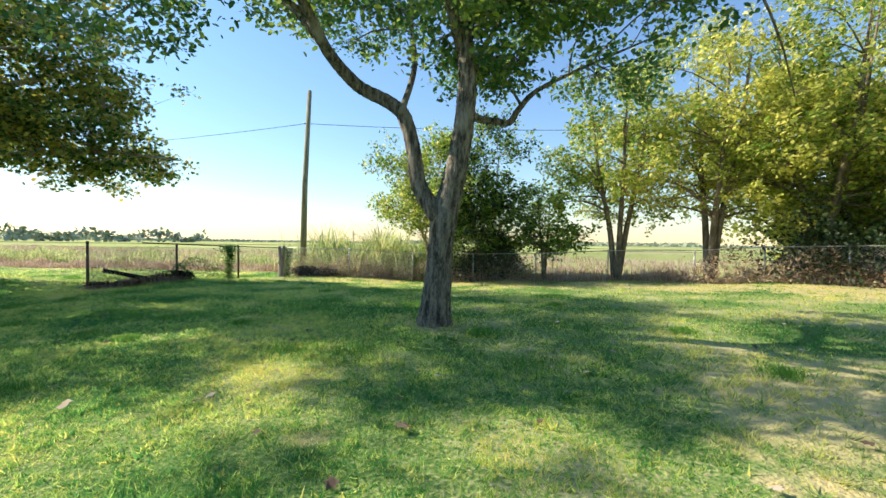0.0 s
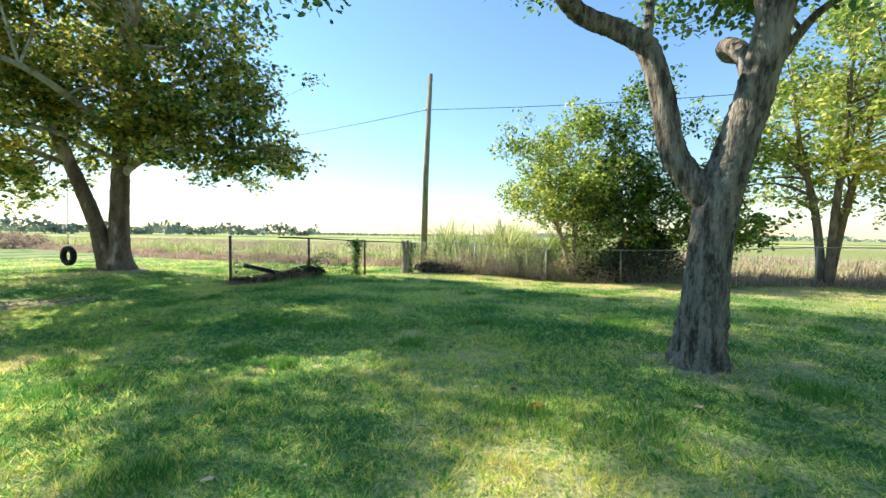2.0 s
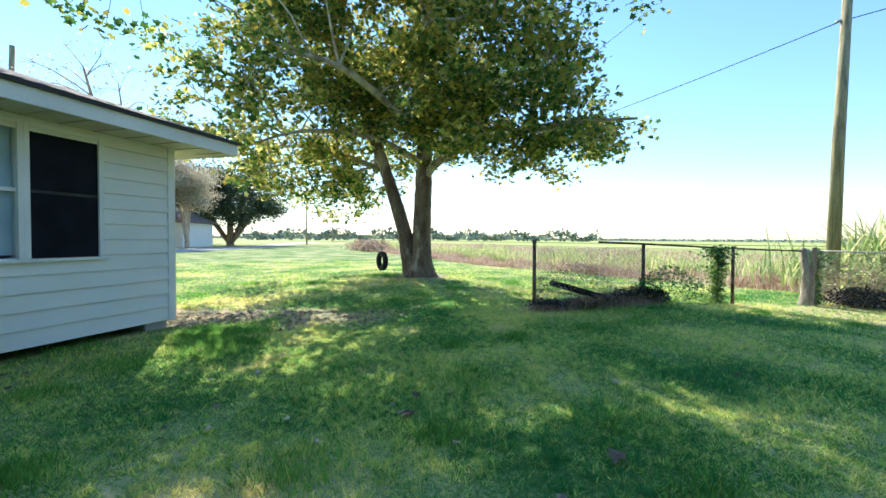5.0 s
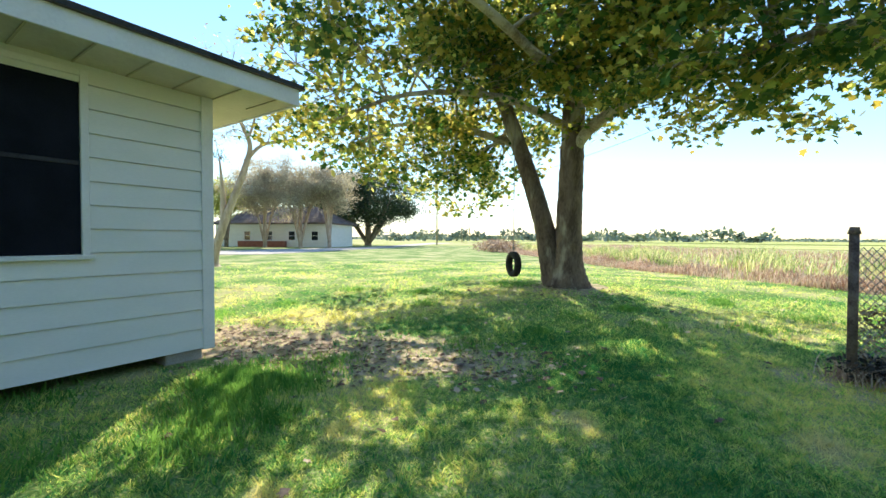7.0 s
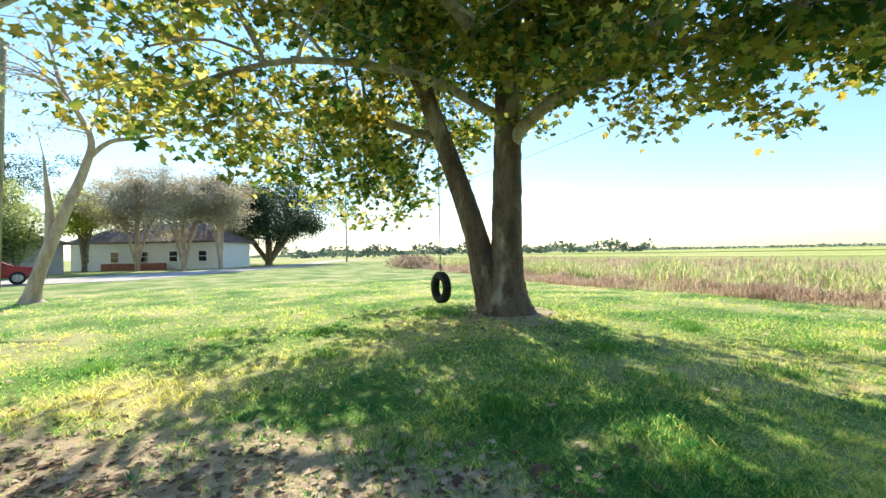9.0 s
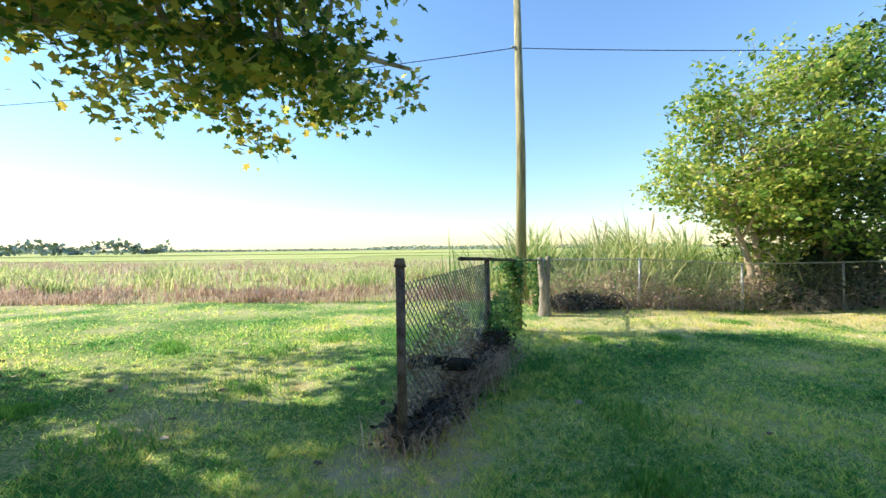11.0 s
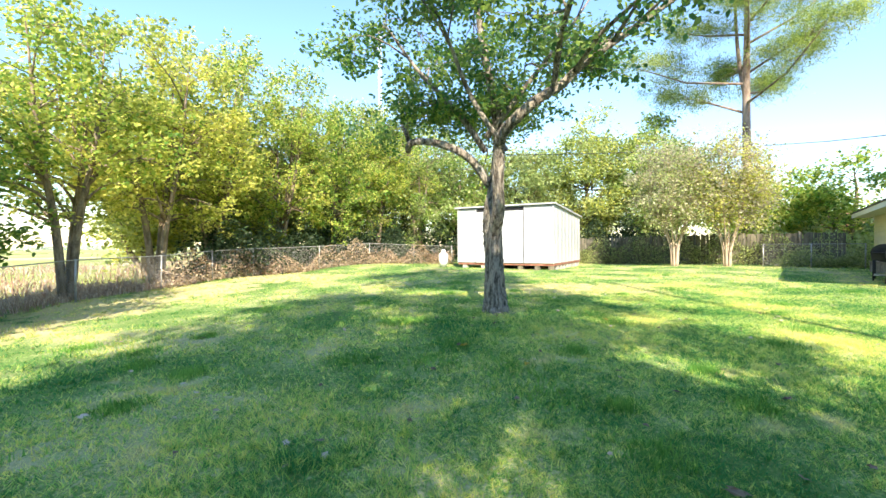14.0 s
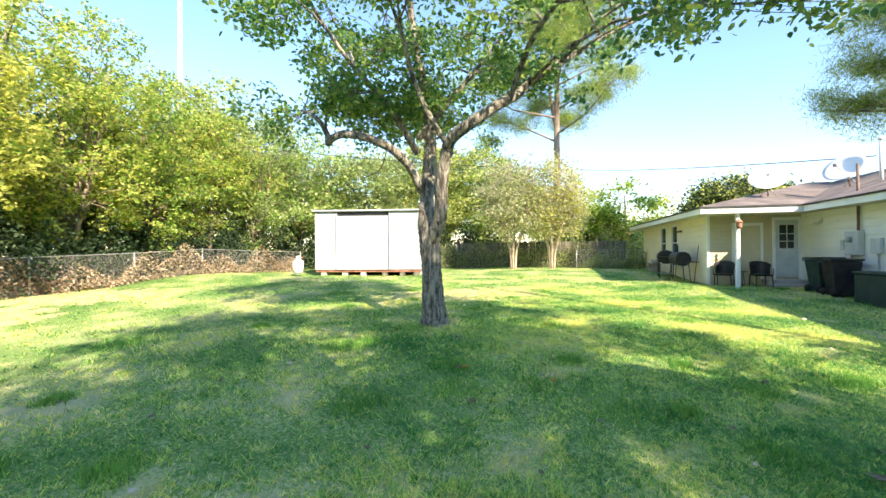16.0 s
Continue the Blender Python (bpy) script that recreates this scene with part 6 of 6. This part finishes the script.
for k in range(0, 60, 3):
    cyl("cross_brace", (.5, 0, k), (-.25, .43, k + 3), .04, .04, M_TRIM, cell, sides=4)
    cyl("mast_panel", (-.25, .43, k), (-.25, -.43, k + 3), .04, .04, M_TRIM, cell, sides=4)


# ---- field, reeds and distance ----
def ribbons(name, label, category, base, height, width, lean, rng, material, segs=3, kind="stuff"):
    """Bent tapering blades: two crossed strips would be heavier, so each is one folded strip."""
    n = len(base)
    a = rng.uniform(0, 2 * np.pi, n)
    d = np.column_stack([np.cos(a), np.sin(a), np.zeros(n)])
    s = np.column_stack([-np.sin(a), np.cos(a), np.zeros(n)])
    h = height * rng.uniform(0.5, 1.25, n) * (0.75 + 0.45 * np.sin(base[:, 0] * 1.9 + 2 * np.sin(base[:, 1])) * np.cos(base[:, 1] * 1.3 + base[:, 0] * 0.4))
    ln = lean * rng.uniform(0.3, 1.6, n) * h
    out = []
    for k in range(segs):
        f0, f1 = k / segs, (k + 1) / segs
        def pt(f, side):
            w = width * (1 - f) ** 0.7 * 0.5 * side
            return base + d * (ln * f ** 2)[:, None] + s * w + np.column_stack([np.zeros(n), np.zeros(n), h * (f - 0.25 * lean * f ** 3)])
        out.append(np.stack([pt(f0, -1), pt(f0, 1), pt(f1, 1), pt(f1, -1)], 1))
    V = np.concatenate(out, 1).reshape(-1, 3)
    return tagged(raw_mesh(name, V, 4, material), label, category, kind=kind)


def field_points(n, rng, x0, x1, depth, off=0.3, power=1.5, bias=None):
    x = rng.uniform(x0, x1, n)
    e = np.interp(x, [p[0] for p in EDGE[:16]], [p[1] for p in EDGE[:16]])
    y = e + off + depth * rng.uniform(0, 1, n) ** power
    keep = noise_keep(x, y, rng, bias if bias is not None else -0.05 if depth > 5 else 0.2)
    x, y = x[keep], y[keep]
    return np.column_stack([x, y, ground_z(x, y)])


def noise_keep(x, y, rng, bias=0.25):
    v = 0.5 + 0.5 * np.sin(x * 0.9 + 1.3 * np.sin(y * 0.5)) * np.cos(y * 0.7 + np.sin(x * 0.35))
    return rng.uniform(size=len(x)) < v + bias


rf = np.random.default_rng(21)
f = rf.uniform(0, 1, 3600)
xy = np.column_stack([-10.1 + 1.1 * f, 11.75 + 2.2 * f]) + rf.normal(size=(3600, 2)) * 0.13
ribbons("dead_stalks", "grey dead grass stalks matted along the broken fence foot", "dead grass", np.column_stack([xy, ground_z(xy[:, 0], xy[:, 1])]), 0.32, 0.012, 1.0, rf, M_DRY, 2)
ribbons("dry_weeds", "dry pinkish brown weeds along the field edge", "weeds", field_points(52000, rf, -70, 19, 2.6, 0.1, 1.0), 0.42, 0.03, 0.5, rf, M_DRY, 2)
ribbons("field_weeds", "dry mixed weeds over the fallow field", "weeds", field_points(52000, rf, -75, 30, 30, 1.5, 1.6), 0.6, 0.06, 0.5, rf, M_DRY, 2)
ribbons("field_reeds", "green knee-high reeds in clumps beyond the lawn", "reeds", field_points(56000, rf, -60, -8, 9, 1.9, 1.1, -0.42), 1.0, 0.048, 0.6, rf, M_REED, 3)
p = rf.normal(size=(4200, 2)) * np.array([1.7, 1.2]) + np.array([-2.6, 21.4])
p = np.vstack([p, rf.normal(size=(1600, 2)) * np.array([1.4, 0.9]) + np.array([-5.2, 21.8])])
p = p[p[:, 1] > np.interp(p[:, 0], [q[0] for q in EDGE[:16]], [q[1] for q in EDGE[:16]]) + 0.35]
ribbons("tall_reeds", "tall green reed stand behind the fence beside the pole", "reeds", np.column_stack([p, ground_z(p[:, 0], p[:, 1])]), 2.1, 0.075, 0.5, rf, M_REED, 4)
pl = rf.normal(size=(60, 2)) * np.array([1.7, 0.9]) + np.array([-3.2, 21.4])
pz = ground_z(pl[:, 0], pl[:, 1])
stalks = []
for (x, y), z, h, dx in zip(pl[:6], pz[:6], (1.0, 0.78, 0.85, 0.7, 0.9, 0.74), (.2, -.1, .3, .1, -.2, .35)):
    stalks.append([(x, y, z, .012), (x + .3 * dx, y, z + 1.9 * h, .012), (x + .5 * dx, y, z + 2.15 * h, .03), (x + .7 * dx, y + .02, z + 2.4 * h, .05), (x + dx, y + .05, z + 2.8 * h, .008)])
tubes("reed_stalk", stalks, M_PLUME, None, "tan feathery reed plumes on tall stalks", 6, "stuff", rough=0.25)
a = rf.uniform(radians(-2), radians(182), 26000)
r = rf.uniform(560, 900, 26000)
hh = 3 + 2.6 * (0.5 + 0.5 * np.sin(a * 23) * np.cos(a * 9 + 1))
hh = np.where(np.sin(a * 5.3 + 0.7) > -0.2, hh, 1.2) * (1 + 0.6 * (a > radians(115)))
c = np.column_stack([r * np.cos(a), r * np.sin(a), hh * rf.uniform(0, 1, 26000)])
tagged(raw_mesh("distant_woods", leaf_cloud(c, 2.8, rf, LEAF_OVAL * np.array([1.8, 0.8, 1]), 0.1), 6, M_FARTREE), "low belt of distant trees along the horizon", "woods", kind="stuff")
a = rf.uniform(radians(120), radians(166), 1500)
c = np.column_stack([260 * np.cos(a), 260 * np.sin(a), 1 + 5.5 * np.abs(np.sin(a * 31)) * rf.uniform(0, 1, 1500)])
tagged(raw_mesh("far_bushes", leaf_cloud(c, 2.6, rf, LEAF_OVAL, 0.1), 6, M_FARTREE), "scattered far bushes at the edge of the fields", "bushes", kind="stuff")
green = thing("crop_strip", "bright green crop strip across the far field", "crop")
gb = []
for x0, x1, y0, y1, zt in ((-300, 120, 150, 330, -.05), (-160, -20, 75, 110, -.12), (-60, 160, 95, 130, -.1)):
    boxpart("crop_band", (x0, y0, -.6), (x1, y1, zt), M_CROP, green, bevel=0.0)

# ---- grass, fallen leaves ----
rg = np.random.default_rng(31)


def near_path(n, lo, hi):
    eyes = np.array([e[:2] for _, e, _, _ in PATH])
    k = rg.integers(0, len(eyes), n)
    a = rg.uniform(0, 2 * np.pi, n)
    r = np.sqrt(rg.uniform(lo ** 2, hi ** 2, n))
    return eyes[k] + np.column_stack([r * np.cos(a), r * np.sin(a)])


def lawn_ok(p):
    u = (p[:, 0] - HC.x) * HU.x + (p[:, 1] - HC.y) * HU.y
    w = (p[:, 0] - HC.x) * HN.x + (p[:, 1] - HC.y) * HN.y
    inside = (u > -0.1) & (w < np.where(u > WING_U - 0.4, WING_N + 0.1, 0.05))
    out = p[:, 1] > np.interp(p[:, 0], [q[0] for q in EDGE[:16]], [q[1] for q in EDGE[:16]]) + 0.3
    f = np.clip(((p[:, 0] + 14.6) * 2.7 + (p[:, 1] - 6.4) * 2.9) / 15.7, 0, 1)
    ragged = 0.3 * np.sin(p[:, 0] * 3.1 + 2 * np.sin(p[:, 1] * 2.3)) + rg.normal(size=len(p)) * 0.2
    dirt = np.hypot(p[:, 0] + 14.6 - 2.7 * f, p[:, 1] - 6.4 - 2.9 * f) + ragged < 0.98 - 0.42 * f
    bare = np.sin(p[:, 0] * 2.1 + 1.7 * np.sin(p[:, 1] * 1.3)) * np.cos(p[:, 1] * 1.9 + p[:, 0] * .6) > 0.86
    tr = (np.hypot(p[:, 0] + .72, p[:, 1] - 6.85) < .27) | (np.hypot(p[:, 0] + 16, p[:, 1] - 13.5) < .9)
    return ~(inside | out | (dirt & (rg.uniform(size=len(p)) < .74)) | tr | (bare & (rg.uniform(size=len(p)) < .6)))


def grass(name, n, lo, hi, height, width):
    p = near_path(n, lo, hi)
    k = rg.integers(0, len(p) // 7, len(p))
    p = p[k] + rg.normal(size=p.shape) * 0.035 * (height / 0.05)
    p = p[lawn_ok(p)]
    m = len(p)
    base = np.column_stack([p, ground_z(p[:, 0], p[:, 1]) - 0.005])
    a = rg.uniform(0, 2 * np.pi, m)
    s = np.column_stack([np.cos(a), np.sin(a), np.zeros(m)]) * (width / 2)
    tall = 1 + 0.5 * (np.sin(p[:, 0] * .9) * np.cos(p[:, 1] * 1.1 + 1) > .55)
    clump = (np.sin(np.floor(p[:, 0] * 9) * 12.9898 + np.floor(p[:, 1] * 9) * 78.233) * 43758.5453) % 1.0
    h = height * rg.uniform(0.45, 1.2, m) * tall * (0.55 + 0.95 * clump)
    tip = base + np.column_stack([rg.normal(size=m) * h * .7, rg.normal(size=m) * h * .7, h * .9])
    V = np.stack([base - s, base + s, tip], 1).reshape(-1, 3)
    return tagged(raw_mesh(name, V, 3, M_BLADE), "short mown lawn grass blades", "grass", kind="stuff")


grass("grass_near", 700000, 0.0, 3.6, 0.040, 0.006)
grass("grass_mid", 300000, 3.0, 8.5, 0.048, 0.014)
grass("grass_far", 260000, 7.5, 21, 0.055, 0.02)
spots = near_path(110, 0.8, 9)
spots = np.vstack([spots[lawn_ok(spots)], rg.normal(size=(26, 2)) * np.array([0.55, 0.3]) + np.array([-11.9, 7.0])])
p = np.repeat(spots, 420, axis=0)
p = p + rg.normal(size=p.shape) * np.repeat(rg.uniform(0.06, 0.24, len(spots)), 420)[:, None]
base = np.column_stack([p, ground_z(p[:, 0], p[:, 1])])
s = rg.normal(size=(len(p), 3)) * np.array([0.004, 0.004, 0])
tip = base + rg.normal(size=base.shape) * np.array([0.03, 0.03, 0.012]) + np.array([0, 0, 0.075])
tagged(raw_mesh("grass_tuft", np.stack([base - s, base + s, tip], 1).reshape(-1, 3), 3, M_TUFT), "taller dark green tufts in the mown lawn", "grass", kind="stuff")
p = near_path(1500, 0.5, 10)
p = p[lawn_ok(p)]
f = rg.uniform(-0.1, 1.1, 1500)[:, None]
q = np.array([-14.6, 6.4]) + f * np.array([2.7, 2.9]) + rg.normal(size=(1500, 2)) * (0.62 - 0.2 * f)
q = q[((q[:, 0] - HC.x) * HN.x + (q[:, 1] - HC.y) * HN.y > 0.05) | ((q[:, 0] - HC.x) * HU.x + (q[:, 1] - HC.y) * HU.y < -0.1)]
q2 = rg.normal(size=(420, 2)) * np.array([0.8, 0.8]) + np.array([-15.6, 13.0])
p = np.vstack([p[:520], q, q2])
c = np.column_stack([p, ground_z(p[:, 0], p[:, 1]) + np.where(np.arange(len(p)) < 520, 0.04, 0.012)])
tagged(raw_mesh("leaf_litter", leaf_cloud(c, 0.06, rg, LEAF_LOBED * np.array([1, 1, 2.0]), 4.0), 10, M_DEADLEAF), "scattered brown fallen leaves on grass and dirt", "fallen leaves", kind="stuff")
base_leaf = None
for i, (x, y, r) in enumerate([(-3.1, 8.35, .09), (-4.05, 7.95, .07), (-2.2, 5.4, .08), (-7.9, 7.4, .09), (-2.9, 7.2, .06), (-6.6, 8.0, .1), (-9.2, 10.9, .08), (-0.9, 3.4, .08)]):
    t = thing("fallen_leaf", "single yellow fallen leaf lying on the lawn" if i in (0, 1, 2, 4) else "large brown fallen leaf lying on the lawn", "leaf", "fallen leaves on the lawn",
              (x, y, gz(x, y) + 0.05), 40 * i)
    V = (LEAF_LOBED * np.array([1, 1, 2.0]) * r * 1.3)
    bm = bmesh.new()
    f = bm.faces.new([bm.verts.new(tuple(v)) for v in V])
    bmesh.ops.solidify(bm, geom=[f], thickness=0.002)
    part("leaf_blade", bm, M_YELLOWLEAF if i in (0, 1, 2, 4) else M_DEADLEAF, t)
